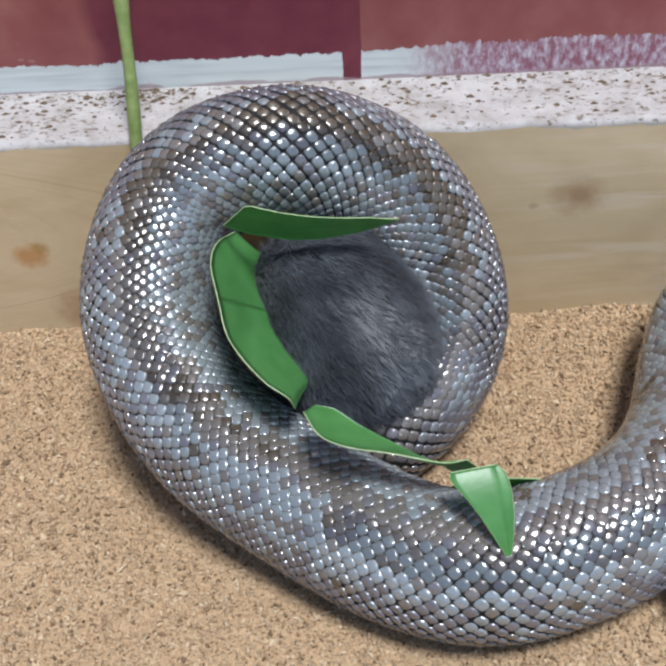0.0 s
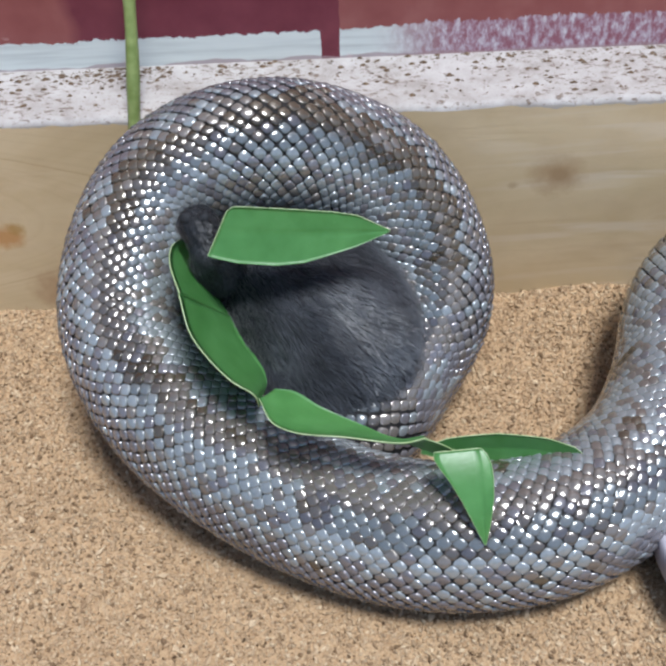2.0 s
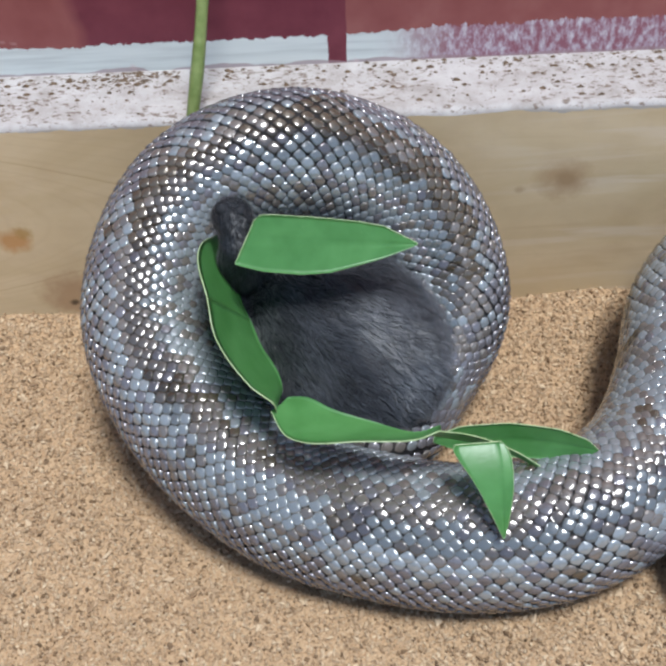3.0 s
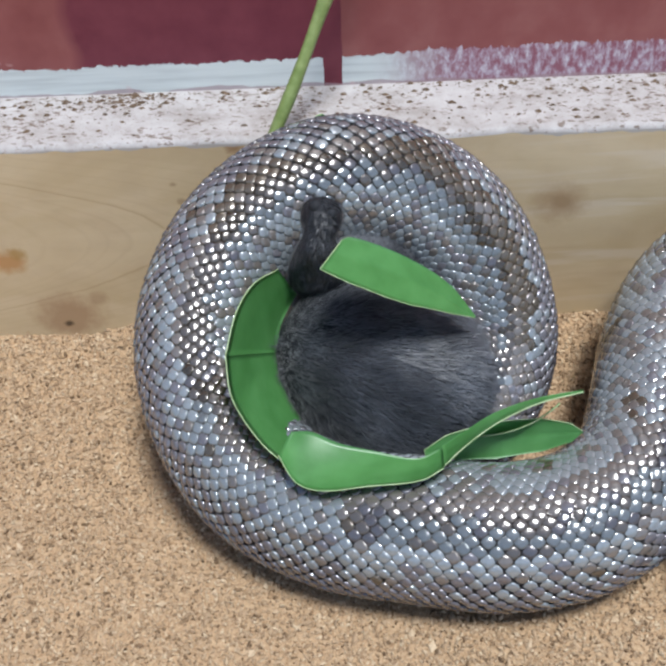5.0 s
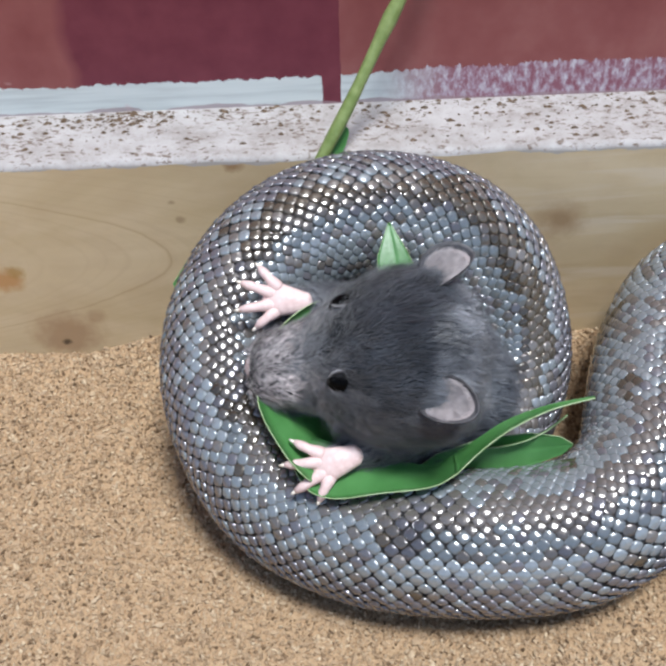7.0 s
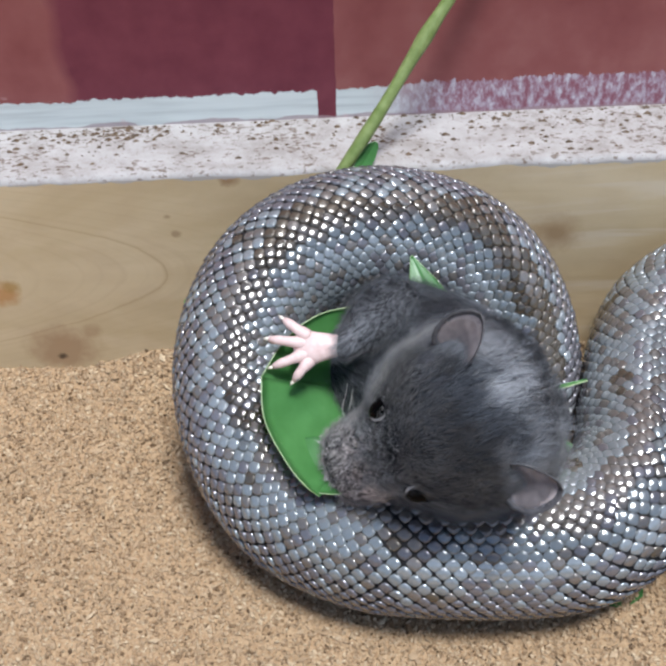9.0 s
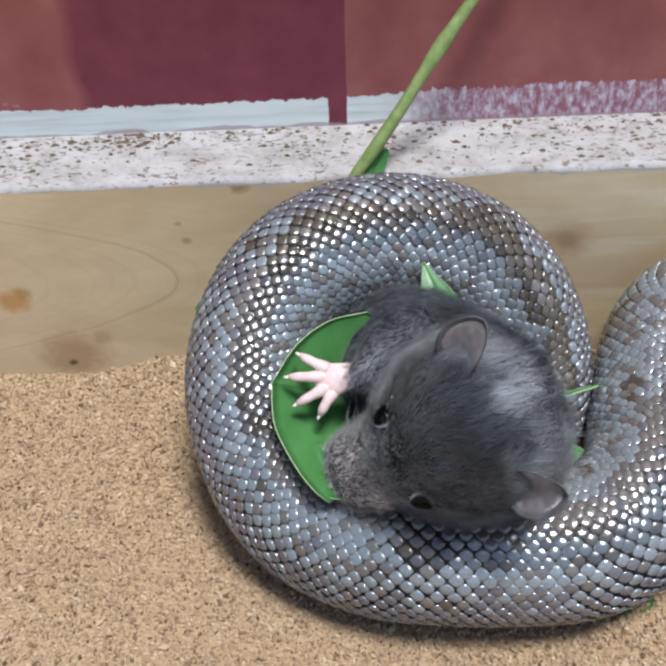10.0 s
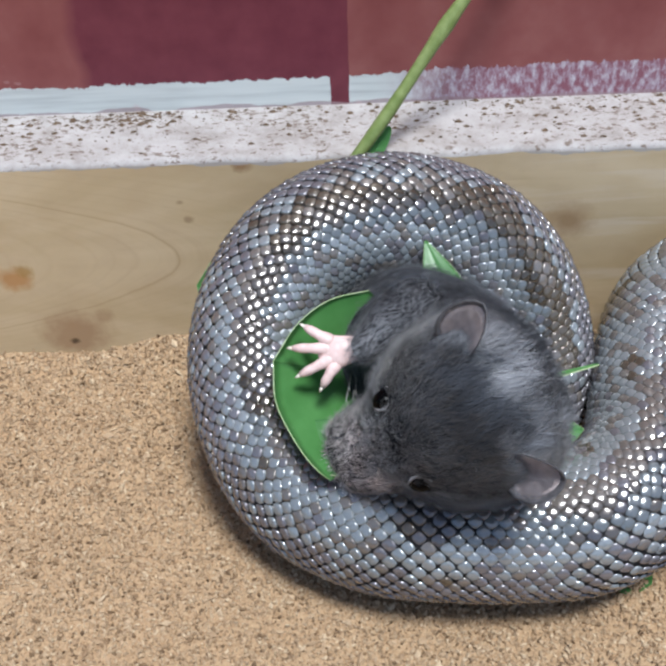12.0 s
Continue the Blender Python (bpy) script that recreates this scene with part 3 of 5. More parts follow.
def scale_slot(rng, i, phi):
    """Which scale colour: a bronze back stripe with dark brown saddles, slate flanks, pale underside."""
    deg = math.degrees(phi) % 360
    deg = (deg - 360 if deg > 180 else deg) + rng.gauss(0, 2.5)
    s = S_FIRST + i * PITCH
    wob = 7 * math.sin(s * 235) + 5 * math.sin(s * 630 + 1)
    if abs(deg) > 112:
        return 5
    middle = np.interp(s, (0.04, 0.085, 0.12, 0.2), (17, 2, -24, -26))
    if s < 0.195 and -14 + wob * 0.3 < deg - middle < 14 + wob * 0.6:
        saddle = noise.noise(Vector((s * 55, deg * 0.02, 3.0)))
        if -0.01 < s < 0.070:
            return 4 if rng.random() < (0.75 if s < 0.036 else 0.5) else 3
        return 4 if saddle > 0.26 and rng.random() < 0.4 else (3 if rng.random() < 0.80 else 2)
    patch = noise.noise(Vector((s * 90, deg * 0.035, 8.0)))
    if patch > (0.52 if s < 0.195 else 0.34):
        return 3 if rng.random() < 0.6 else 4
    if rng.random() < 0.03:
        return 3
    return 2 if deg > 38 and rng.random() < 0.78 else (rng.choice((2, 3)) if rng.random() < 0.30 else 1)


OUTLINE = []
for _k in range(12):
    _a = _k * math.tau / 12
    _r = (abs(math.cos(_a)) ** 1.45 + abs(math.sin(_a)) ** 1.45) ** (-1 / 1.45)
    OUTLINE.append((_r * math.cos(_a), _r * math.sin(_a)))


def scale_shape(s, phi, inverse, rng):
    """Vertices and faces of one domed scale, raised at its free end, in its segment's space."""
    a = rest_point(s - PITCH, phi, 0)
    b = rest_point(s + PITCH, phi, 0)
    g = max(0.5, min(1.35, (b - a).length / (2 * PITCH)))
    half = math.tau / AROUND * 0.398 * (1.10 - 0.10 * g)
    size_s = PITCH * 1.075 * (0.66 + 0.34 * g) / g
    size_s *= rng.uniform(0.95, 1.04)
    half *= rng.uniform(0.95, 1.04)
    deg = math.degrees(math.atan2(math.sin(phi), math.cos(phi)))
    spread = max(0.0, min(1.0, (deg - 22) / 35))
    half, size_s = half * (1 - 0.13 * spread), size_s * (1 - 0.10 * spread)
    tip_s, tip_w = rng.gauss(0, 0.00008), rng.gauss(0, 0.00008)
    verts, faces = [], []
    k = len(OUTLINE)
    for ring, (scale, base) in enumerate(((1.0, -0.00014), (0.95, 0.00006), (0.70, 0.00016), (0.36, 0.000205))):
        for (f, w) in OUTLINE:
            lift = (0.00017 * f + tip_s * f + tip_w * w) * scale
            verts.append(inverse @ rest_point(s + f * scale * size_s, phi + w * scale * half, base + (lift if ring else 0)))
    verts.append(inverse @ rest_point(s, phi, 0.00022))
    for ring in range(3):
        for i in range(k):
            j = (i + 1) % k
            faces.append((ring * k + i, ring * k + j, (ring + 1) * k + j, (ring + 1) * k + i))
    for i in range(k):
        faces.append((3 * k + i, 3 * k + (i + 1) % k, 4 * k))
    return verts, faces


def make_snake():
    rng = random.Random(21)
    root = new("snake")
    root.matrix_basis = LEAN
    tagged(root, "coiled slate-grey snake with a bronze back stripe and glossy bead-like scales", "snake")
    segments = []
    count = int((S_LAST - S_FIRST) / PITCH)
    loose = 0
    for i in range(count):
        s = S_FIRST + i * PITCH
        inverse = body_frame(REST, s).inverted()
        verts, faces, slots = [], [], []
        sides = 40
        for q in (-1.15, -0.4, 0.4, 1.15):
            for k in range(sides):
                verts.append(inverse @ rest_point(s + q * PITCH, k * math.tau / sides, -0.00012 - 0.00022 * abs(q)))
        for q in range(3):
            for k in range(sides):
                j = (k + 1) % sides
                faces.append((q * sides + k, q * sides + j, (q + 1) * sides + j, (q + 1) * sides + k))
                slots.append(0)
        single = []
        for j in range(AROUND):
            phi = (j + 0.5 * (i % 2)) * math.tau / AROUND + rng.uniform(-0.012, 0.012)
            ss = s + rng.uniform(-0.05, 0.05) * PITCH
            v, f = scale_shape(ss, phi, inverse, rng)
            slot = scale_slot(rng, i, phi)
            deg = math.degrees(phi) % 360
            if 0.105 < s < 0.158 and (deg < 70 or deg > 290) and loose + len(single) < 300:
                single.append((v, f, slot))
                continue
            base = len(verts)
            verts += v
            faces += [tuple(base + q for q in face) for face in f]
            slots += [slot] * len(f)
        seg = from_data("body_segment", verts, faces, SCALE_SETS, root, slots=slots)
        seg["kind"] = "stuff"
        for v, f, slot in single:
            from_data("scale", v, f, SCALE_SETS[slot], seg)
            loose += 1
        segments.append((s, seg))
    return root, segments


snake, SEGMENTS = make_snake()


# ---- the rat ----
def orient(origin, forward, up):
    """A pose in the leaning frame: y along forward, z along up."""
    y = Vector(forward).normalized()
    z = Vector(up)
    z = (z - y * z.dot(y)).normalized()
    x = y.cross(z)
    m = Matrix((x, y, z)).transposed().to_4x4()
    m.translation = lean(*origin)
    return m


def lofted(sections, sides=28):
    """Points (and normals) of a body with oval sections: y, half width, half height, centre z (mm)."""
    line = catmull([Vector((y, w, h)) for y, w, h, _ in sections], 5)
    mids = catmull([Vector((y, z, 0)) for y, _, _, z in sections], 5)
    rings = []
    for p, q in zip(line, mids):
        rings.append([Vector((max(p.y, 0.05) * math.cos(a), p.x, q.y + max(p.z, 0.05) * math.sin(a))) / 1000 for a in (k * math.tau / sides for k in range(sides))])
    return rings


def ring_mesh(rings):
    bm = bmesh.new()
    vs = [[bm.verts.new(p) for p in r] for r in rings]
    n = len(rings[0])
    for a, b in zip(vs, vs[1:]):
        for k in range(n):
            f = bm.faces.new((a[k], b[k], b[(k + 1) % n], a[(k + 1) % n]))
            f.smooth = True
    bm.faces.new(vs[0])
    bm.faces.new(vs[-1][::-1])
    bmesh.ops.recalc_face_normals(bm, faces=bm.faces)
    return bm


def fur_on(rings, count, length, seed, back, parent, label, skip=None, droop=0.25, coat=None):
    """Short hair on a lofted form, combed along the direction back."""
    rng = random.Random(seed)
    n = len(rings[0])
    verts, faces = [], []
    centre = [sum(r, Vector()) / n for r in rings]
    area = []
    for i in range(len(rings) - 1):
        g = (rings[i][0] - centre[i]).length + (rings[i][n // 4] - centre[i]).length
        area.append(g * (centre[i + 1] - centre[i]).length + 1e-9)
    for _ in range(count):
        i = rng.choices(range(len(area)), area)[0]
        u, k = rng.random(), rng.random() * n
        k0, kf = int(k) % n, k % 1
        k1 = (k0 + 1) % n
        a, b = rings[i][k0].lerp(rings[i][k1], kf), rings[i + 1][k0].lerp(rings[i + 1][k1], kf)
        p = a.lerp(b, u)
        if skip and skip(p):
            continue
        nn = (rings[i][k1] - rings[i][k0]).cross(b - a)
        if nn.length < 1e-12:
            continue
        nn.normalize()
        if nn.dot(p - centre[i]) < 0:
            nn = -nn
        comb = Vector(back) - nn * Vector(back).dot(nn)
        sway = 0.42 * noise.noise_vector(p * 260) + 0.34 * noise.noise_vector(p * 800)
        d = (comb + sway + nn * (0.30 + 0.22 * rng.random()) + Vector((rng.gauss(0, 0.18), rng.gauss(0, 0.18), rng.gauss(0, 0.18)))).normalized()
        ln = length * rng.uniform(0.6, 1.25)
        side = d.cross(nn)
        side = side.normalized() if side.length > 1e-6 else Vector((1, 0, 0))
        w = 0.000024 + 0.000020 * rng.random()
        mid = p + d * ln * 0.5
        tip = p + d * ln - nn * ln * droop * 0.5
        base = len(verts)
        verts += [p - side * w - nn * 0.0001, p + side * w - nn * 0.0001, mid + side * w * 0.8, mid - side * w * 0.8, tip]
        faces += [(base, base + 1, base + 2, base + 3), (base + 3, base + 2, base + 4)]
    return tagged(from_data("fur", verts, faces, coat or FUR, parent), label, kind="stuff")


def sphere_at(c, r, squash=(1, 1, 1), seg=16):
    bm = bmesh.new()
    bmesh.ops.create_uvsphere(bm, u_segments=seg, v_segments=seg // 2 + 2, radius=1)
    for v in bm.verts:
        v.co = Vector((v.co.x * squash[0], v.co.y * squash[1], v.co.z * squash[2])) * (r / 1000) + Vector(c) / 1000
    for f in bm.faces:
        f.smooth = True
    return bm


def make_ear(parent, side):
    """A cupped, thin round ear with a rolled rim, hinged at the head's back corner."""
    verts, faces, slots = [], [], []
    nu, nv = 10, 14
    base = Vector((side * 10.2, -7.6, 8.6))
    out = Vector((side * 0.44, -0.84, 0.26)).normalized()
    face = Vector((side * 0.08, 0.25, 0.95)).normalized()
    across = out.cross(face).normalized()
    face = across.cross(out).normalized()
    for layer in (0.0, -0.55):
        for i in range(nu + 1):
            r = i / nu
            for k in range(nv + 1):
                a = -2.25 + 4.5 * k / nv
                cup = 2.4 * r * r * (abs(math.sin(a)) ** 1.5) + 0.9 * r ** 4
                p = base + out * (2.8 + 5.4 * r * math.cos(a)) + across * (3.8 * r * math.sin(a)) + face * (cup - 1.6 + layer * (1 - 0.5 * r))
                verts.append(p / 1000)
    w = nv + 1
    off = (nu + 1) * w
    for i in range(nu):
        for k in range(nv):
            q = (i * w + k, i * w + k + 1, (i + 1) * w + k + 1, (i + 1) * w + k)
            faces.append(q)
            faces.append(tuple(off + v for v in q[::-1]))
            slots += [0 if i < 8 else 2, 1]
    for k in range(nv):
        a, b = nu * w + k, nu * w + k + 1
        faces.append((a, b, off + b, off + a))
        slots.append(1)
    ear = tagged(from_data("ear", verts, faces, [EAR, EAR_BACK, EAR_TIP], parent, slots=slots), "thin cupped grey ear, dark at its tip")
    down, dfaces = [], []
    rng = random.Random(3 + int(side))
    for _ in range(4200):
        r, a = rng.random() ** 0.6 * 0.9, rng.uniform(-2.2, 2.2)
        cup = 2.4 * r * r * (abs(math.sin(a)) ** 1.5)
        p = base + out * (1.8 + 4.2 * r * math.cos(a)) + across * (3.6 * r * math.sin(a)) + face * (cup - 1.4)
        d = (out * 0.9 + face * 0.35 + Vector((rng.gauss(0, .2), rng.gauss(0, .2), rng.gauss(0, .2)))).normalized()
        s = across * 0.05
        n = len(down)
        down += [(p - s) / 1000, (p + s) / 1000, (p + d * rng.uniform(0.9, 2.2)) / 1000]
        dfaces.append((n, n + 1, n + 2))
    tagged(from_data("ear_down", down, dfaces, EAR_PALE, ear), "pale downy hair inside the ear", kind="stuff")
    return ear


HEAD = lofted([(24.6, 1.6, 1.4, -3.8), (24.1, 4.6, 3.8, -3.8), (22.2, 6.6, 5.4, -3.6), (18.6, 7.4, 6.3, -3.1), (15.0, 7.8, 7.2, -2.2), (11.5, 8.8, 8.6, -1.4), (7.0, 12.2, 10.5, -0.6), (2.5, 14.2, 12.0, -0.2), (-4.0, 15.2, 13.0, 0.0), (-8.6, 14.4, 12.8, -0.4), (-12.2, 11.6, 10.6, -1.2), (-14.4, 7.5, 7.0, -2.0), (-15.3, 1.0, 1.0, -2.2)])
BODY = lofted([(21.0, 1.0, 1.0, 0), (19.5, 7.0, 6.5, 0), (15.0, 12.5, 11.0, 0), (8.0, 16.2, 13.8, 0), (0.0, 17.8, 15.0, 0), (-8.0, 17.0, 14.5, 0), (-15.0, 13.0, 11.5, 0), (-19.5, 7.0, 6.5, 0), (-21.0, 1.0, 1.0, 0)], 32)
ARM = lofted([(-9.0, 0.8, 0.8, 0), (-8.0, 4.4, 4.4, 0), (-3.0, 5.6, 5.4, 0), (3.0, 4.6, 4.4, 0), (8.0, 2.9, 2.6, 0), (11.0, 2.1, 1.7, 0), (12.0, 0.6, 0.5, 0)], 18)


def make_paw(parent):
    """A small forepaw: palm and four spread, clawed digits; y towards the digits."""
    bm = ring_mesh(lofted([(-4.2, 0.5, 0.4, -0.6), (-3.4, 1.7, 1.2, -0.5), (-1.6, 2.2, 1.4, -0.2), (0.5, 2.7, 1.5, 0.1), (2.8, 3.2, 1.35, 0.0), (4.4, 2.6, 0.95, -0.2), (5.2, 0.6, 0.4, -0.3)], 16))
    paw = part("paw", bm, PINK, parent, "pale pink forepaw with spread digits")
    for ang, x, ln in ((-46, -2.1, 4.6), (-15, -0.9, 6.4), (13, 0.9, 6.6), (42, 2.1, 5.2)):
        d = Vector((math.sin(radians(ang)), math.cos(radians(ang)), 0))
        a = Vector((x, 3.2 - abs(x) * 0.35, 0))
        pts = [a, a + d * ln * 0.35 + Vector((0, 0, 0.55)), a + d * ln * 0.72 + Vector((0, 0, 0.35)), a + d * ln + Vector((0, 0, -0.35))]
        bm = bmesh.new()
        dense = [p / 1000 for p in catmull(pts, 4)]
        tube(bm, dense, [0.00128 - 0.00066 * (i / 12) + 0.00007 * math.sin(i * 0.9) for i in range(len(dense))], 9)
        part("digit", bm, PINK, paw)
        tip = pts[-1]
        bm = bmesh.new()
        tube(bm, [tip / 1000, (tip + d * 0.7 + Vector((0, 0, 0.1))) / 1000, (tip + d * 1.3 + Vector((0, 0, -0.35))) / 1000], [0.00042, 0.0003, 0.00006], 6)
        part("claw", bm, CLAW, paw, "tiny pale claw")
    for ob in [paw, *paw.children]:
        ob.data.transform(Matrix.Scale(0.95, 4))
    return paw


def make_rat():
    root = new("rat")
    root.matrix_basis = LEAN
    tagged(root, "young black rat with pink forepaws, held in the snake's coil", "rat")
    body = part("body", ring_mesh(BODY), HIDE, root, "rounded furry black back")
    # body fur is darker than the head's: coil shade put into its colour
    fur_on(BODY, 50000, 0.0030, 31, (0.3, -1.0, 0), body, "dense short black fur, darkened as if shaded inside the coil", coat=JET_AND_SHADE)
    head = part("head", ring_mesh(HEAD), HIDE, root, "black furry head with a blunt muzzle")
    eyes = [Vector((s * 6.5, 6.6, 6.7)) for s in (-1, 1)]
    cap = lambda p: p.z > 0.0066 + 0.25 * abs(p.y - 0.003) + 0.0035 * noise.noise(p * 190)
    fur_on(HEAD, 46000, 0.0032, 35, (0, -1.0, 0.1), head, "darker fur of the crown",
           skip=lambda p: not cap(p) or min((p * 1000 - e).length for e in eyes) < 2.1, coat=JET_AND_SHADE)
    fur_on(HEAD, 90000, 0.0032, 32, (0, -1.0, 0.1), head, "short black fur, greyer on the muzzle",
           skip=lambda p: cap(p) or min((p * 1000 - e).length for e in eyes) < 2.1 or p.y > 0.0158 + 0.006 * noise.noise(p * 420))
    fur_on(HEAD, 52000, 0.0022, 33, (0, -1.0, 0.1), head, "short ash-grey fur of the muzzle and cheeks",
           skip=lambda p: p.y < 0.0118 + 0.0060 * noise.noise(p * 300) + 0.25 * max(p.z, 0) or p.y > 0.0243, coat=ASH)
    fur_on(HEAD, 9000, 0.0014, 34, (0, -1.0, 0.1), head, "pale pinkish hair round the lips",
           skip=lambda p: p.y < 0.0200 + 0.0030 * noise.noise(p * 400) or p.z > 0.0016, coat=BLUSH)
    for e, s in zip(eyes, (-1, 1)):
        eye = part("eye", sphere_at(e, 2.4, (0.90, 1.16, 0.96), 24), EYE, head, "shiny black eye")
        bm = bmesh.new()
        out = Vector((s * 0.66, 0.12, 0.74)).normalized()
        u = out.orthogonal().normalized()
        v = out.cross(u)
        ring = [(e + out * 1.15 + (u * math.cos(a) + v * math.sin(a)) * 2.15) / 1000 for a in (k * math.tau / 16 for k in range(17))]
        tube(bm, ring, 0.00024, 6, close=False)
        part("eyelid", bm, LID, eye, "grey rim of the eye")
    for s in (-1, 1):
        make_ear(head, s)
    nose = part("nose", sphere_at((0, 23.7, -1.7), 2.0, (1.15, 0.8, 0.85)), NOSE, head, "grey-pink bare nose")
    for s in (-1, 1):
        part("nostril", sphere_at((s * 0.9, 25.1, -1.8), 0.5), HIDE, nose)
    rng = random.Random(8)
    for s in (-1, 1):
        for k in range(3):
            a = Vector((s * 5.6, 17.0 + 1.1 * k, -6.2 + 1.2 * (k % 3)))
            d = Vector((s * 0.9, 0.45 - 0.22 * k, -0.75 + 0.15 * (k % 3))).normalized()
            ln = rng.uniform(7, 12)
            bm = bmesh.new()
            tube(bm, [p / 1000 for p in (a, a + d * ln * 0.5, a + d * ln + Vector((0, -1.6, -1.2)))], [0.000045, 0.000035, 0.000015], 4)
            part("whisker", bm, WHISKER, head, "fine pale whisker")
    arms, paws = [], []
    for s in (-1, 1):
        arm = part("foreleg", ring_mesh(ARM), HIDE, root, "short black furred foreleg")
        fur_on(ARM, 7000, 0.0026, 40 + s, (0, 1.0, 0), arm, "short black fur")
        arms.append(arm)
        paws.append(make_paw(root))
    bm = ring_mesh(lofted([(-15.0, 1.0, 1.0, -11), (-12.0, 5.0, 4.4, -10), (-7.0, 5.0, 4.2, -5), (-3.6, 3.7, 3.3, -1), (-1.0, 2.7, 2.5, 0), (1.2, 3.5, 3.2, 0.2), (3.2, 3.5, 3.2, 0.3), (4.8, 2.3, 2.1, 0.2), (5.4, 0.4, 0.4, 0)], 20))
    rings = lofted([(-12.0, 5.0, 4.4, -10), (-7.0, 5.0, 4.2, -5), (-3.6, 3.7, 3.3, -1), (-1.6, 2.9, 2.7, 0), (1.2, 3.5, 3.2, 0.2), (3.2, 3.5, 3.2, 0.3), (4.8, 2.3, 2.1, 0.2), (5.4, 0.4, 0.4, 0)], 20)
    foot = part("hind_foot", bm, HIDE, root, "small dark folded hind foot")
    fur_on(rings, 14000, 0.0013, 47, (0, -1.0, 0), foot, "short black fur", coat=COAL)
    part("toe", sphere_at((1.7, 3.0, 2.6), 1.1), HIDE, foot)
    part("toe", sphere_at((-1.2, 3.8, 2.4), 1.2), HIDE, foot)
    return root, body, head, arms, paws, foot


rat, RAT_BODY, RAT_HEAD, ARMS, PAWS, HIND_FOOT = make_rat()


# ---- the leafy sprig ----
def make_leaf(parent, length, profile, cup, bend, label, margin=0.18, wave=0.0, slant=0.0):
    """A leaf along x: (position 0..1, half width below, half width above) in mm, cupped across and bent along."""
    rows, across = 40, 14
    xs = [p[0] for p in profile]

    def point(i, j, h):
        u = i / rows
        lo = np.interp(u, xs, [p[1] for p in profile])
        hi = np.interp(u, xs, [p[2] for p in profile])
        k = j / across * 2 - 1
        y = k * (hi if k > 0 else lo)
        x = (u - 0.5) * length + slant * y * (1 - u) ** 4
        z = cup * (y / 10) ** 2 + bend * ((2 * u - 1) ** 2) + wave * math.sin(u * 9) * k + h - 0.10 * math.exp(-(k / 0.12) ** 2)
        return Vector((x, y, z)) / 1000

    verts = [point(i, j, h) for h in (0.12, -0.12) for i in range(rows + 1) for j in range(across + 1)]
    w = across + 1
    off = (rows + 1) * w
    faces = []
    for i in range(rows):
        for j in range(across):
            q = (i * w + j, (i + 1) * w + j, (i + 1) * w + j + 1, i * w + j + 1)
            faces.append(q)
            faces.append(tuple(off + v for v in q[::-1]))
    rim = [i * w for i in range(rows + 1)] + [rows * w + j for j in range(1, across + 1)] + [i * w + across for i in range(rows - 1, -1, -1)] + [j for j in range(across - 1, 0, -1)]
    for a, b in zip(rim, rim[1:] + rim[:1]):
        faces.append((a, b, off + b, off + a))
    leaf = tagged(from_data("leaf", verts, faces, LEAF, parent), label)
    bm = bmesh.new()
    edge = [point(i, 0, 0) for i in range(rows + 1)] + [point(i, across, 0) for i in range(rows, -1, -1)]
    tube(bm, edge + edge[:1], margin / 2000, 5, close=False)
    part("leaf_margin", bm, MARGIN, leaf, "pale yellowish leaf edge")
    return leaf


def make_folded_leaf(parent, outer, inner, sag, label, margin=0.22):
    """A leaf spread between its free margin and its inner side, hollow in the middle."""
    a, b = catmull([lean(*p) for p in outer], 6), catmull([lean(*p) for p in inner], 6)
    mid = sum(a, Vector()) / len(a)
    across, n = 12, len(a)
    nrm = []
    for i in range(n):
        t = a[min(i + 1, n - 1)] - a[max(i - 1, 0)]
        k = t.cross(b[i] - a[i])
        nrm.append(k.normalized() if k.length > 1e-12 else Vector((0, 0, 1)))
        if nrm[-1].z < 0:
            nrm[-1] = -nrm[-1]

    def point(i, j, h):
        k = j / across
        return a[i].lerp(b[i], k) - nrm[i] * (sag / 1000 * math.sin(k * math.pi)) + nrm[i] * h / 1000 - mid

    verts = [point(i, j, h) for h in (0.12, -0.12) for i in range(n) for j in range(across + 1)]
    w, off = across + 1, n * (across + 1)
    faces = []
    for i in range(n - 1):
        for j in range(across):
            q = (i * w + j, (i + 1) * w + j, (i + 1) * w + j + 1, i * w + j + 1)
            faces.append(q)
            faces.append(tuple(off + v for v in q[::-1]))
    rim = [i * w for i in range(n)] + [(n - 1) * w + j for j in range(1, w)] + [i * w + across for i in range(n - 2, -1, -1)] + [j for j in range(across - 1, 0, -1)]
    for p, q in zip(rim, rim[1:] + rim[:1]):
        faces.append((p, q, off + q, off + p))
    leaf = tagged(from_data("leaf", verts, faces, LEAF, parent), label)
    bm = bmesh.new()
    tube(bm, [point(i, 0, 0) for i in range(n)], margin / 2000, 6)
    part("leaf_margin", bm, MARGIN, leaf, "pale yellowish leaf edge")
    return leaf, mid * 1000


sprig = new("leafy_sprig")
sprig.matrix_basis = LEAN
tagged(sprig, "green sprig with broad smooth leaves wound round the rat", "plant")

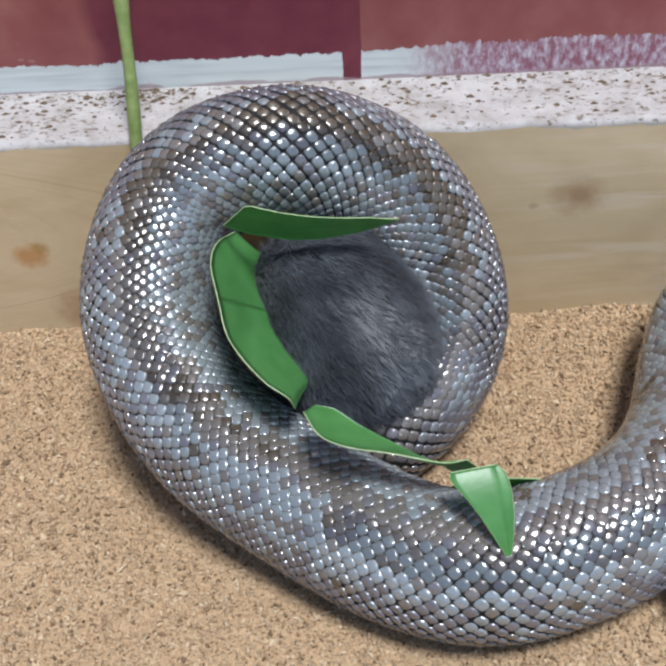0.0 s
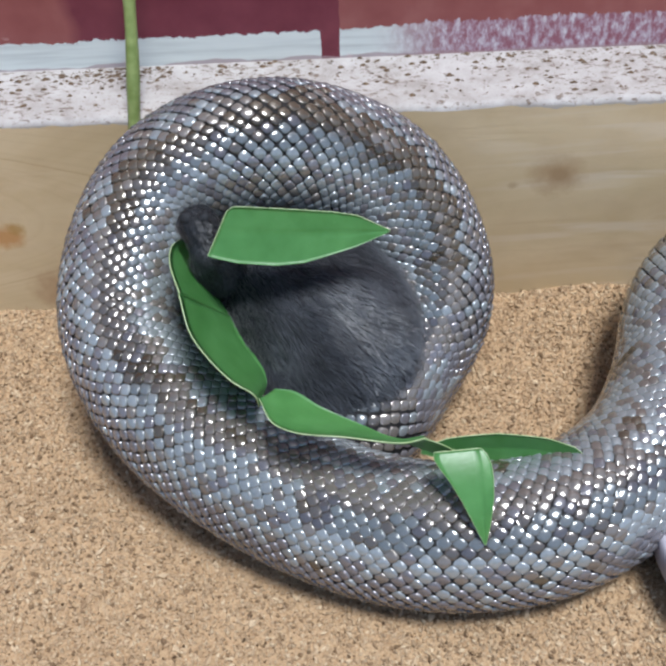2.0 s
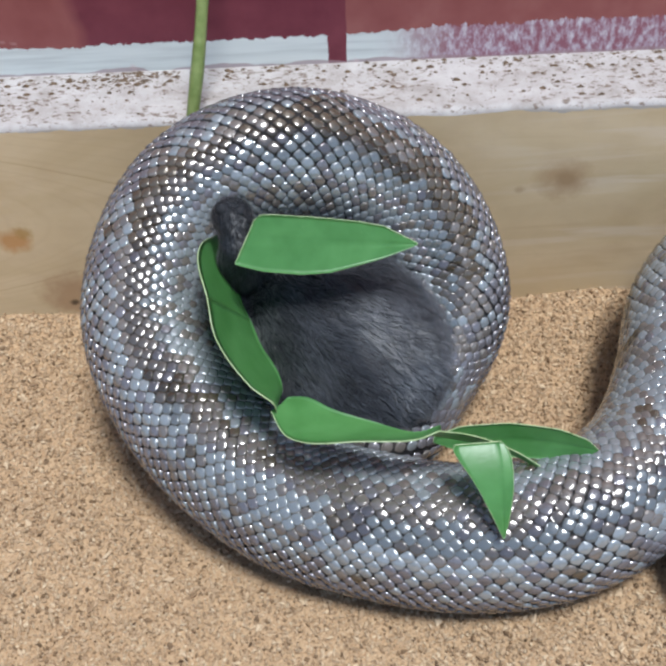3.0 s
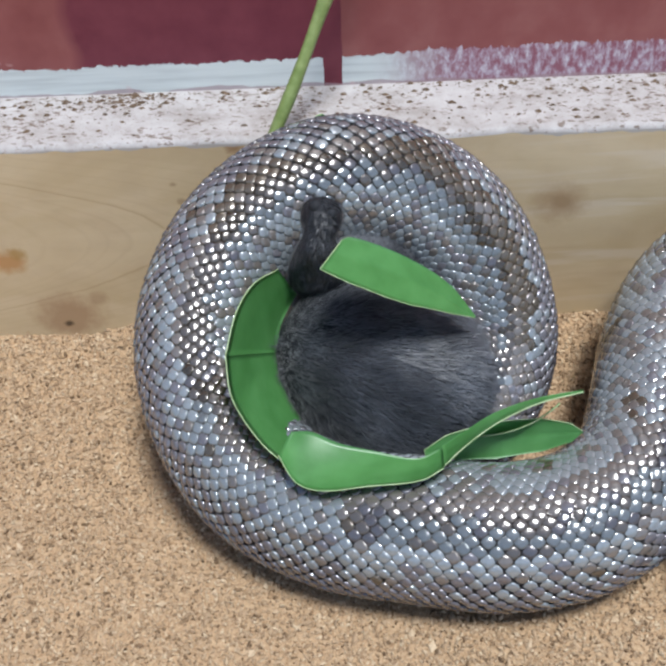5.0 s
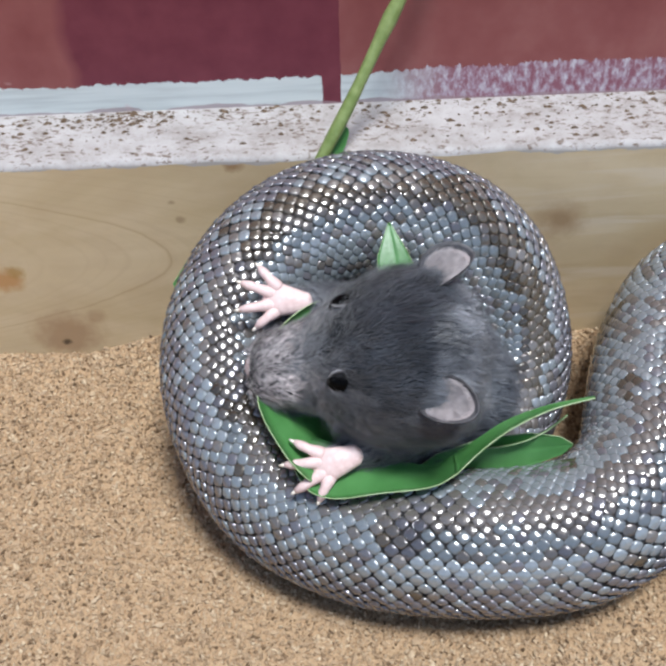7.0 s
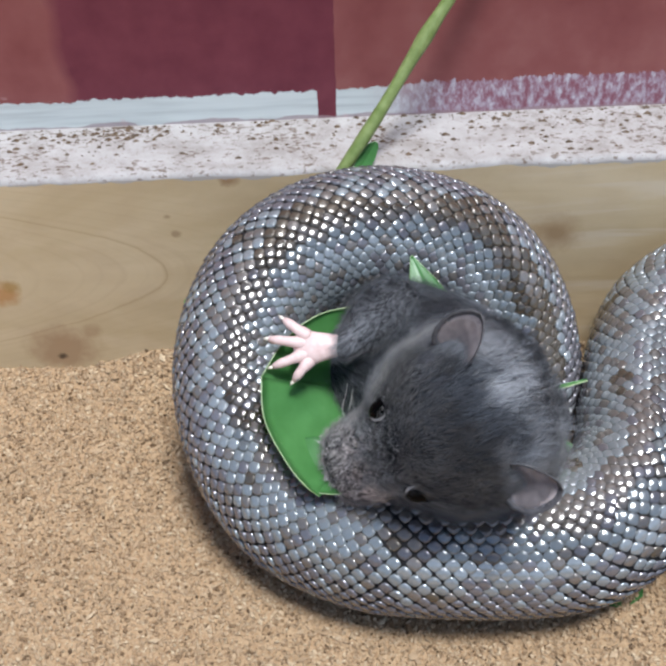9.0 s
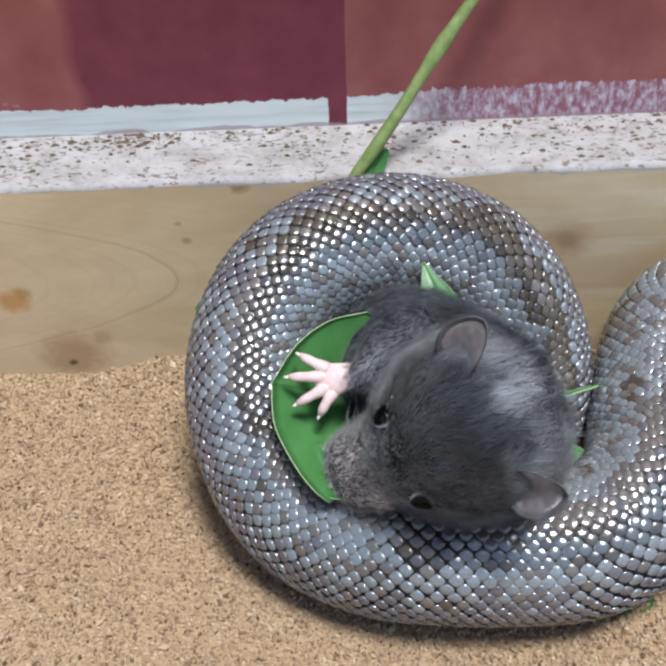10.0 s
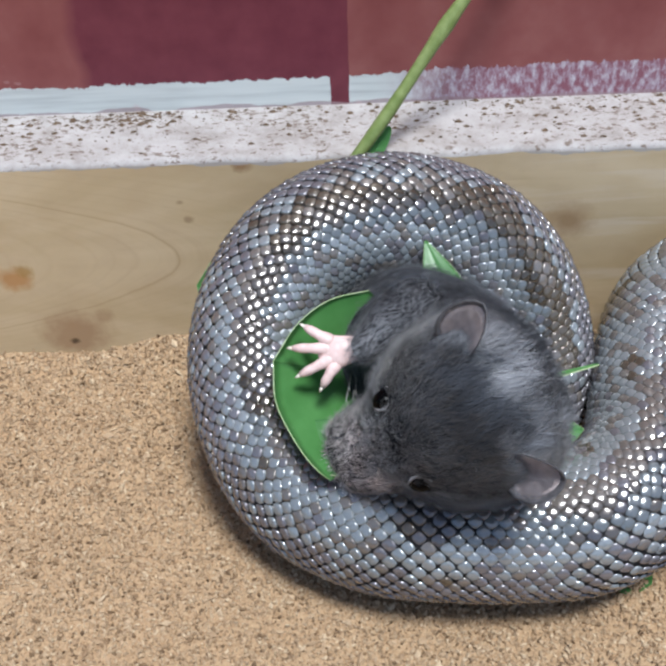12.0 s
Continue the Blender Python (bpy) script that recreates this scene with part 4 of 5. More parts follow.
# the broad leaf is creased: a lower blade and an upper one that folds on it; the strap's end folds too
BROAD_OUT = [(5.0, 8.7, 18.0), (-1.8, 7.0, 20.0), (-7.3, 2.9, 22.0), (-11.6, -3.7, 23.5), (-11.0, -10.8, 25.0), (-6.7, -18.5, 28.0), (-3.9, -21.5, 30.5), (-1.7, -23.5, 28.5)]
BROAD_IN = [(11.3, 3.4, 13.0), (9.0, 0.3, 12.0), (6.7, -2.8, 12.0), (5.9, -6.7, 12.0), (6.6, -11.3, 14.0), (8.0, -16.4, 17.0), (7.2, -19.2, 19.0), (4.9, -21.2, 21.0)]
BROAD, BROAD_AT = make_folded_leaf(sprig, BROAD_OUT[3:], BROAD_IN[3:], 0.2, "broad smooth green leaf cupped under the rat")
BROAD_TOP, BROAD_TOP_AT = make_folded_leaf(sprig, BROAD_OUT[:4], BROAD_IN[:4], 0.2, "folded upper blade of the broad green leaf")
STRAP_OUT = [(-6.7, -20.9, 27.0), (-3.5, -25.2, 29.0), (0.4, -26.3, 30.0), (8.1, -25.4, 30.5), (17.3, -24.2, 30.5), (20.9, -22.3, 30.0), (25.2, -18.5, 29.0), (30.4, -15.0, 28.0), (37.0, -12.0, 27.0), (44.8, -10.0, 26.0)]
STRAP_IN = [(-4.7, -17.3, 23.5), (-1.4, -17.2, 24.0), (3.3, -19.0, 24.5), (9.9, -20.4, 24.5), (17.2, -21.5, 24.5), (21.2, -19.8, 24.0), (25.2, -17.1, 24.0), (30.3, -13.9, 24.0), (37.1, -11.3, 25.0), (45.0, -9.8, 25.0)]
STRAP, STRAP_AT = make_folded_leaf(sprig, STRAP_OUT[:6], STRAP_IN[:6], 0.4, "long folded green leaf seen along its edge")
STRAP_END, STRAP_END_AT = make_folded_leaf(sprig, STRAP_OUT[5:], STRAP_IN[5:], 0.2, "narrow end of the long folded leaf")
TIP = make_leaf(sprig, 15.6, [(0, 7.0, 0.5), (0.06, 7.2, 1.4), (0.16, 6.4, 1.9), (0.3, 5.0, 2.0), (0.5, 3.4, 1.8), (0.8, 1.4, 0.9), (1, 0.1, 0.1)], 1.0, -1.4, "bent-over pointed green leaf tip")
LANCE = make_leaf(sprig, 28, [(0, 0.6, 0.6), (0.15, 2.6, 2.6), (0.45, 3.8, 3.6), (0.75, 3.4, 3.2), (0.93, 1.9, 1.8), (1, 0.1, 0.1)], 2.0, 1.5, "pointed dark green leaf lying on the coil")
BITTEN = make_leaf(sprig, 29, [(0, 4.3, 3.3), (0.03, 4.6, 4.2), (0.15, 5.3, 4.3), (0.35, 5.5, 4.2), (0.5, 5.0, 4.0), (0.65, 3.7, 3.7), (0.8, 2.4, 3.0), (1, 0.1, 0.2)], 1.0, -1.8, "green leaf with one bitten end", slant=0.42)
SMALL = make_leaf(sprig, 9.5, [(0, 0.4, 0.4), (0.3, 1.9, 1.8), (0.7, 1.9, 1.8), (0.93, 1.1, 1.1), (1, 0.3, 0.3)], 2.0, 1.0, "small rounded leaf at the stalk's foot")
HIDDEN = make_leaf(sprig, 17, [(0, 0.6, 0.6), (0.2, 6, 6), (0.5, 8, 8), (0.8, 6, 6), (1, 0.2, 0.2)], 1.5, 2.0, "green leaf half hidden behind the coil")
bm = bmesh.new()
stem_line = [Vector((0.00018 * math.sin(k * 0.7), 0.00012 * math.cos(k * 1.1), 0.0045 * k - 0.020)) for k in range(19)]
tube(bm, stem_line, [0.00128 + 0.00010 * math.sin(k * 1.3) + (0.00022 if k == 11 else 0) for k in range(19)], 12)
STEM = part("stem", bm, STALK, sprig, "smooth yellow-green leaf stalk")


# ---- bits on the ground ----
def make_fragment():
    bm = bmesh.new()
    pts = [(-4, -1.5), (-1.5, -2.6), (2.5, -2.0), (4.4, 0.4), (2.2, 2.4), (-2.0, 2.0), (-3.6, 0.6)]
    top = [bm.verts.new((x / 1000, y / 1000, (1.2 + 0.5 * math.sin(x)) / 1000)) for x, y in pts]
    low = [bm.verts.new((v.co.x, v.co.y, v.co.z - 0.0003)) for v in top]
    bm.faces.new(top)
    bm.faces.new(low[::-1])
    for k in range(len(pts)):
        bm.faces.new((top[k], low[k], low[(k + 1) % len(pts)], top[(k + 1) % len(pts)]))
    return tagged(mesh_object("leaf_fragment", bm, LEAF), "torn scrap of green leaf on the sand", "leaf")


FRAGMENT = make_fragment()


def make_dish():
    """A shallow round dish; only its rim comes near the snake."""
    bm = bmesh.new()
    prof = [(0.0, 0.002), (0.026, 0.002), (0.030, 0.005), (0.0325, 0.013), (0.0335, 0.0145), (0.0345, 0.0135), (0.034, 0.008), (0.031, 0.001), (0.0, 0.0)]
    prev = None
    for r, z in prof:
        ring = [bm.verts.new((r * math.cos(k * math.tau / 48), r * math.sin(k * math.tau / 48), z)) for k in range(48)] if r else [bm.verts.new((0, 0, z))]
        if prev:
            for k in range(48):
                a, b = prev[k % len(prev)], prev[(k + 1) % len(prev)]
                c, d = ring[(k + 1) % len(ring)], ring[k % len(ring)]
                f = bm.faces.new([v for i, v in enumerate((a, b, c, d)) if v not in (a, b, c, d)[:i]])
                f.smooth = True
        prev = ring
    bmesh.ops.recalc_face_normals(bm, faces=bm.faces)
    return tagged(mesh_object("dish", bm, CERAMIC), "pale lilac-grey glazed dish on the sand", "dish")


dish = make_dish()
dish.matrix_basis = pose(0.0880, -0.078, 0.0)


# ---- what moves ----
def leaf_pose(p, angle, tilt=0.0, nod=0.0):
    """A leaf's pose: its middle, its heading in the leaning plane, its tilt about its length, its nod."""
    m = pose(0, 0, 0, 0, 0, angle) @ pose(0, 0, 0, 0, nod, 0) @ pose(0, 0, 0, tilt, 0, 0)
    m.translation = lean(*p)
    return m


def shifted(at, d, turn=0.0, swing=0.0, nod=0.0):
    """A leaf built in place: moved by d (mm), turned in the leaning plane, swung about its upright axis, nodded."""
    m = pose(0, 0, 0, 0, 0, turn) @ pose(0, 0, 0, 0, swing, 0) @ pose(0, 0, 0, nod, 0, 0)
    m.translation = lean(*(Vector(at) + Vector(d)))
    return m


def folded(base, base_at, at, hinge, fold):
    """The pose of a blade built in place that folds about a hinge (point, other point, mm) of the blade posed by base."""
    h = lean(*hinge[0])
    crease = Matrix.Rotation(radians(fold), 4, Vector(hinge[1]) - Vector(hinge[0]))
    return base @ Matrix.Translation(-lean(*base_at)) @ Matrix.Translation(h) @ crease @ Matrix.Translation(lean(*at) - h)


def stem_pose(foot, top):
    """The stalk's pose, from where it leaves the coil to a point higher up on it."""
    a, b = lean(*foot), lean(*top)
    q = (b - a).normalized().to_track_quat("Z", "Y").to_matrix().to_4x4()
    q.translation = a
    return q


def motions():
    for s, seg in SEGMENTS:
        walk(seg, [(line[0], body_frame(line, s)) for line in BODY_LINES])

    walk(RAT_BODY, [(t, orient(p, f, u)) for t, p, f, u in (
        (0.0, (-2.4, -2.5, 5.0), (-0.5, 0.85, 0), (0, 0, 1)),
        (1.5, (-5.0, -1.8, 5.0), (-0.6, 0.8, 0), (0, 0, 1)),
        (2.0, (-2.0, -5.0, 5.0), (-0.6, 0.8, 0), (0, 0, 1)),
        (2.5, (0.4, -7.0, 6.0), (-0.6, 0.8, 0), (0, 0, 1)),
        (3.0, (1.6, -7.8, 6.0), (-0.65, 0.76, 0), (0, 0, 1)),
        (4.8, (9.6, -9.8, 7.0), (-0.9, 0.45, 0), (0, 0, 1)),
        (5.1, (10.0, -9.3, 7.0), (-0.9, 0.42, 0), (0, 0, 1)),
        (5.5, (12.5, -9.3, 7.0), (-0.9, 0.3, 0), (0, 0, 1)),
        (7.0, (13.3, -8.9, 7.0), (-0.9, 0.3, 0), (0, 0, 1)),
        (9.0, (17.6, -5.3, 8.0), (-0.75, 0.65, 0), (0, 0, 1)),
        (12.0, (17.6, -5.3, 8.0), (-0.75, 0.65, 0), (0, 0, 1)))])
    tucked = ((-0.25, 0.36, -0.90), (-0.965, -0.05, 0.248))
    walk(RAT_HEAD, [(t, orient(p, f, u)) for t, p, f, u in (
        (0.0, (-9.0, 3.5, -20.0), *tucked),
        (1.0, (-14.0, 3.0, -16.0), *tucked),
        (1.5, (-16.0, 4.0, -13.0), *tucked),
        (2.5, (-11.4, 6.0, -13.0), *tucked),
        (3.0, (-10.4, 6.0, -12.0), *tucked),
        (4.8, (3.0, 8.6, -9.0), *tucked),
        (5.1, (4.6, 9.0, -8.0), *tucked),
        (5.2, (3.8, 5.0, 10.0), (-0.7, 0.2, -0.68), (-0.6, 0.1, 0.75)),
        (5.3, (3.6, -0.1, 19.0), (-0.95, 0.06, -0.3), (-0.25, 0.35, 0.90)),
        (5.5, (3.4, -3.2, 24.8), (-0.99, 0.09, -0.09), (-0.03, 0.51, 0.86)),
        (6.0, (2.0, 3.1, 28.3), (-0.90, 0.32, -0.31), (-0.04, 0.64, 0.77)),
        (6.5, (2.9, -0.2, 27.8), (-0.96, 0.24, -0.18), (0.0, 0.60, 0.80)),
        (7.0, (9.9, -2.8, 27.6), (-0.99, -0.04, -0.16), (-0.16, 0.40, 0.90)),
        (7.2, (11.1, -4.3, 28.5), (-0.98, -0.10, -0.18), (-0.18, 0.39, 0.90)),
        (8.8, (20.0, -11.1, 38.0), (-0.80, -0.37, -0.42), (-0.37, -0.11, 0.906)),
        (9.5, (19.6, -10.8, 38.0), (-0.80, -0.39, -0.42), (-0.38, -0.13, 0.906)),
        (10.0, (19.0, -10.9, 38.0), (-0.80, -0.39, -0.42), (-0.38, -0.13, 0.906)),
        (11.0, (18.4, -11.3, 38.0), (-0.80, -0.39, -0.42), (-0.38, -0.13, 0.906)),
        (12.0, (18.7, -11.6, 38.0), (-0.80, -0.39, -0.42), (-0.38, -0.13, 0.906)))])
    walk(PAWS[1], [(t, orient(p, f, u)) for t, p, f, u in (
        (0.0, (1.4, -5.6, -5.0), (-0.5, 0.5, -0.5), (0, 0, 1)),
        (4.8, (5.6, -5.6, -3.0), (-0.5, 0.5, -0.5), (0, 0, 1)),
        (5.1, (1.3, -5.4, 4.0), (-0.7, 0.4, -0.3), (0, 0, 1)),
        (5.4, (-9.6, 10.7, 20.0), (-0.95, 0.2, 0.0), (0, 0, 1)),
        (5.5, (-11.1, 10.4, 20.0), (-0.95, 0.15, 0.0), (0, 0, 1)),
        (6.0, (-6.5, 6.5, 13.0), (-0.95, 0.2, 0.0), (0, 0, 1)),
        (6.5, (-8.9, 8.6, 15.0), (-0.95, 0.25, 0.0), (0, 0, 1)),
        (7.0, (-7.0, 7.0, 20.0), (-0.95, 0.1, 0.0), (0, 0, 1)),
        (8.8, (-1.0, 2.5, 24.0), (-0.97, -0.05, -0.05), (0, 0, 1)),
        (9.0, (-0.6, 1.4, 25.0), (-0.97, -0.10, -0.05), (0, 0, 1)),
        (9.2, (0.7, -0.6, 26.5), (-0.95, -0.20, -0.1), (0, 0, 1)),
        (9.5, (1.1, -2.6, 27.0), (-0.95, -0.25, -0.1), (0, 0, 1)),
        (12.0, (1.5, -1.5, 27.0), (-0.95, -0.22, -0.1), (0, 0, 1)))])
    walk(ARMS[1], [(t, orient(p, f, u)) for t, p, f, u in (
        (0.0, (8.1, -8.1, -3.0), (-0.5, 0.5, -0.5), (0, 0, 1)),
        (4.8, (12.2, -8.0, -1.0), (-0.5, 0.5, -0.5), (0, 0, 1)),
        (5.1, (9.4, -4.5, 5.0), (-0.7, 0.4, -0.3), (0, 0, 1)),
        (5.4, (-1.1, 7.9, 16.0), (-0.95, 0.3, 0.1), (0, 0, 1)),
        (5.5, (-2.6, 7.9, 16.0), (-0.95, 0.3, 0.1), (0, 0, 1)),
        (6.0, (-2.6, 7.3, 12.0), (-0.95, 0.3, 0.1), (0, 0, 1)),
        (7.0, (1.2, 4.9, 16.0), (-0.95, 0.2, 0.0), (0, 0, 1)),
        (8.8, (8.5, 7.1, 17.0), (-0.58, -0.45, 0.6), (0, 0, 1)),
        (9.5, (10.1, 2.5, 21.5), (-0.58, -0.45, 0.6), (0, 0, 1)),
        (12.0, (10.4, 3.6, 21.5), (-0.58, -0.45, 0.6), (0, 0, 1)))])
    walk(PAWS[0], [(t, orient(p, f, u)) for t, p, f, u in (
        (0.0, (3.1, -9.9, -5.0), (-0.5, -0.4, -0.5), (0, 0, 1)),
        (4.8, (8.2, -12.4, -5.0), (-0.5, -0.4, -0.5), (0, 0, 1)),
        (5.1, (6.3, -9.6, 0.0), (-0.7, -0.2, -0.2), (0, 0, 1)),
        (5.2, (-3.2, -7.0, 24.0), (-0.6, -0.7, 0.0), (0, 0, 1)),
        (5.3, (1.1, -15.5, 27.0), (-0.6, -0.8, -0.05), (0, 0, 1)),
        (5.5, (1.8, -18.5, 29.0), (-0.85, -0.45, -0.1), (0, 0, 1)),
        (6.0, (1.8, -17.8, 29.0), (-0.9, -0.32, -0.1), (0, 0, 1)),
        (6.5, (2.2, -18.9, 29.0), (-0.9, -0.32, -0.1), (0, 0, 1)),
        (7.0, (1.5, -19.9, 29.0), (-0.9, -0.32, -0.1), (0, 0, 1)),
        (7.2, (1.1, -20.7, 28.0), (-0.9, -0.32, -0.1), (0, 0, 1)),
        (8.0, (10.1, -22.1, 20.0), (-0.8, -0.3, -0.3), (0, 0, 1)),
        (9.0, (13.9, -20.9, 10.0), (-0.7, -0.3, -0.5), (0, 0, 1)),
        (12.0, (13.9, -20.9, 10.0), (-0.7, -0.3, -0.5), (0, 0, 1)))])
    walk(ARMS[0], [(t, orient(p, f, u)) for t, p, f, u in (
        (0.0, (8.1, -9.8, -3.0), (-0.5, -0.4, -0.5), (0, 0, 1)),
        (4.8, (12.2, -12.2, -1.0), (-0.5, -0.4, -0.5), (0, 0, 1)),
        (5.2, (5.9, -7.4, 14.0), (-0.7, -0.4, 0.2), (0, 0, 1)),
        (5.5, (10.2, -15.2, 24.0), (-0.85, -0.4, 0.2), (0, 0, 1)),
        (7.0, (10.2, -15.9, 24.0), (-0.85, -0.4, 0.2), (0, 0, 1)),
        (8.0, (16.8, -16.8, 12.0), (-0.8, -0.4, 0.0), (0, 0, 1)),
        (12.0, (19.0, -15.8, 6.0), (-0.8, -0.4, 0.0), (0, 0, 1)))])

    walk(HIND_FOOT, [(t, orient(p, f, (0, 0, 1))) for t, p, f in (
        (0.0, (-14.0, 8.0, 2.0), (-0.4, 0.9, 0.2)),
        (0.8, (-20.0, 10.0, 8.0), (-0.4, 0.9, 0.2)),
        (1.5, (-24.6, 10.4, 22.0), (-0.4, 0.9, 0.2)),
        (2.5, (-18.9, 11.4, 22.0), (-0.25, 0.95, 0.2)),
        (3.0, (-17.8, 12.6, 22.0), (-0.2, 0.95, 0.2)),
        (4.8, (-2.5, 17.1, 22.0), (0.1, 1.0, 0.2)),
        (5.1, (-0.7, 14.9, 22.0), (0.1, 1.0, 0.2)),
        (5.2, (4.0, 8.0, 6.0), (0.1, 1.0, 0.2)),
        (5.5, (10.0, 0.0, 4.0), (-0.3, 0.9, 0.0)),
        (12.0, (16.0, -2.0, 4.0), (-0.3, 0.9, 0.0)))])

    walk(dish, [(t, pose(x, -0.078, 0.0)) for t, x in ((0.0, 0.0885), (2.0, 0.0885), (3.0, 0.0905), (5.0, 0.0960), (12.0, 0.0975))])
    blades = []
    for t, d, turn, swing, nod, fold in (
            (0.0, (-8.2, 7.3, 4.7), 5.2, 34.1, -0.4, -34.6),
            (1.5, (-10.7, 5.7, 7.0), 1.9, 39.7, -12.7, -37.7),
            (2.5, (-9.4, 4.5, 6.5), 0.8, 40.4, -1.8, -32.2),
            (3.0, (-7.9, 4.5, 7.0), -1.8, 42.0, -5.0, -34.5),
            (5.0, (-5.2, -2.0, -0.1), 4.6, 34.1, 11.8, -12.4),
            (5.2, (-4.6, -1.8, -0.3), 4.0, 33.0, 9.0, -12.4),
            (5.5, (-1.0, -1.2, 0.5), 3.0, 4.0, 0.0, 0.0),
            (7.0, (-0.8, -0.6, 0.5), 1.0, 2.0, 0.0, 0.0),
            (9.0, (0.5, 0.0, 0.0), 0.0, 0.0, 0.0, 0.0),
            (12.0, (0.5, 0.2, 0.0), 0.0, 0.0, 0.0, 0.0)):
        m = shifted(BROAD_AT, d, turn, swing, nod)
        blades.append((t, m, folded(m, BROAD_AT, BROAD_TOP_AT, (BROAD_OUT[3], BROAD_IN[3]), fold)))
    walk(BROAD, [(t, m) for t, m, _ in blades])
    walk(BROAD_TOP, [(t, m) for t, _, m in blades])
    blades = []
    for t, d, turn, swing, nod, fold in (
            (0.0, (-1.8, 3.4, 7.8), -17.4, 7.4, -33.4, 42),
            (1.5, (-6.8, 3.0, 7.6), -16.2, -1.9, -28.4, 42),
            (2.5, (-4.7, 3.3, 10.6), -7.9, 0.6, -25.5, 42),
            (3.0, (-4.9, 2.8, 8.2), -5.1, -5.3, -20.9, 42),
            (4.0, (-4.2, -1.9, 2.0), -8, 0, 0, 20),
            (4.8, (-3.0, -2.0, 1.0), -2, 0, 0, 0),
            (5.5, (-0.8, 0.0, 0), 0, 0, 0, 0),
            (7.0, (0, 0.3, 0), 0, 0, 0, 0),
            (9.0, (0.5, 3.5, -1.0), 3, 0, 0, 0),
            (12.0, (0.5, 4.0, -1.0), 3, 0, 0, 0)):
        m = shifted(STRAP_AT, d, turn, swing, nod)
        top = Vector(STRAP_OUT[5])
        blades.append((t, m, folded(m, STRAP_AT, STRAP_END_AT, (top, top + Vector((-0.437, 0.648, -0.618))), fold)))
    walk(STRAP, [(t, m) for t, m, _ in blades])
    walk(STRAP_END, [(t, m) for t, _, m in blades])
    walk(TIP, [(t, leaf_pose(p, a, tilt, nod)) for t, p, a, tilt, nod in (
        (0.0, (24.0, -31.7, 39.0), -80, 0, 0),
        (1.5, (23.9, -32.5, 39.0), -84, 0, 0),
        (2.5, (25.0, -31.7, 39.0), -86, 0, 0),
        (3.0, (26.1, -30.5, 39.0), -86, 0, 0),
        (3.6, (27.1, -26.4, 35.0), -30, 40, 0),
        (4.2, (30.4, -21.8, 28.0), 10, 70, 0),
        (4.8, (33.1, -19.0, 21.0), 22, 80, 0),
        (5.5, (34.2, -17.7, 19.0), 22, 80, 0),
        (7.0, (35.0, -17.3, 19.0), 22, 82, 0),
        (9.0, (33.6, -15.5, 14.0), 25, 85, 0),
        (12.0, (33.6, -15.1, 14.0), 25, 85, 0))])
    walk(LANCE, [(t, leaf_pose(p, a, tilt, nod)) for t, p, a, tilt, nod in (
        (0.0, (29.0, -29.8, 21.0), 0, 60, 0),
        (1.5, (28.6, -27.1, 26.0), -2, 40, 0),
        (2.5, (30.4, -25.0, 26.0), -3, 36, 0),
        (3.0, (30.4, -23.9, 26.0), -4, 32, 0),
        (4.8, (30.5, -20.7, 19.0), 6, 22, 0),
        (5.5, (29.0, -20.2, 18.0), 10, 26, 0),
        (7.0, (28.6, -20.0, 18.0), 10, 26, 0),
        (9.0, (28.8, -17.5, 20.0), 6, -10, 0),
        (12.0, (28.8, -17.0, 20.0), 6, -10, 0))])
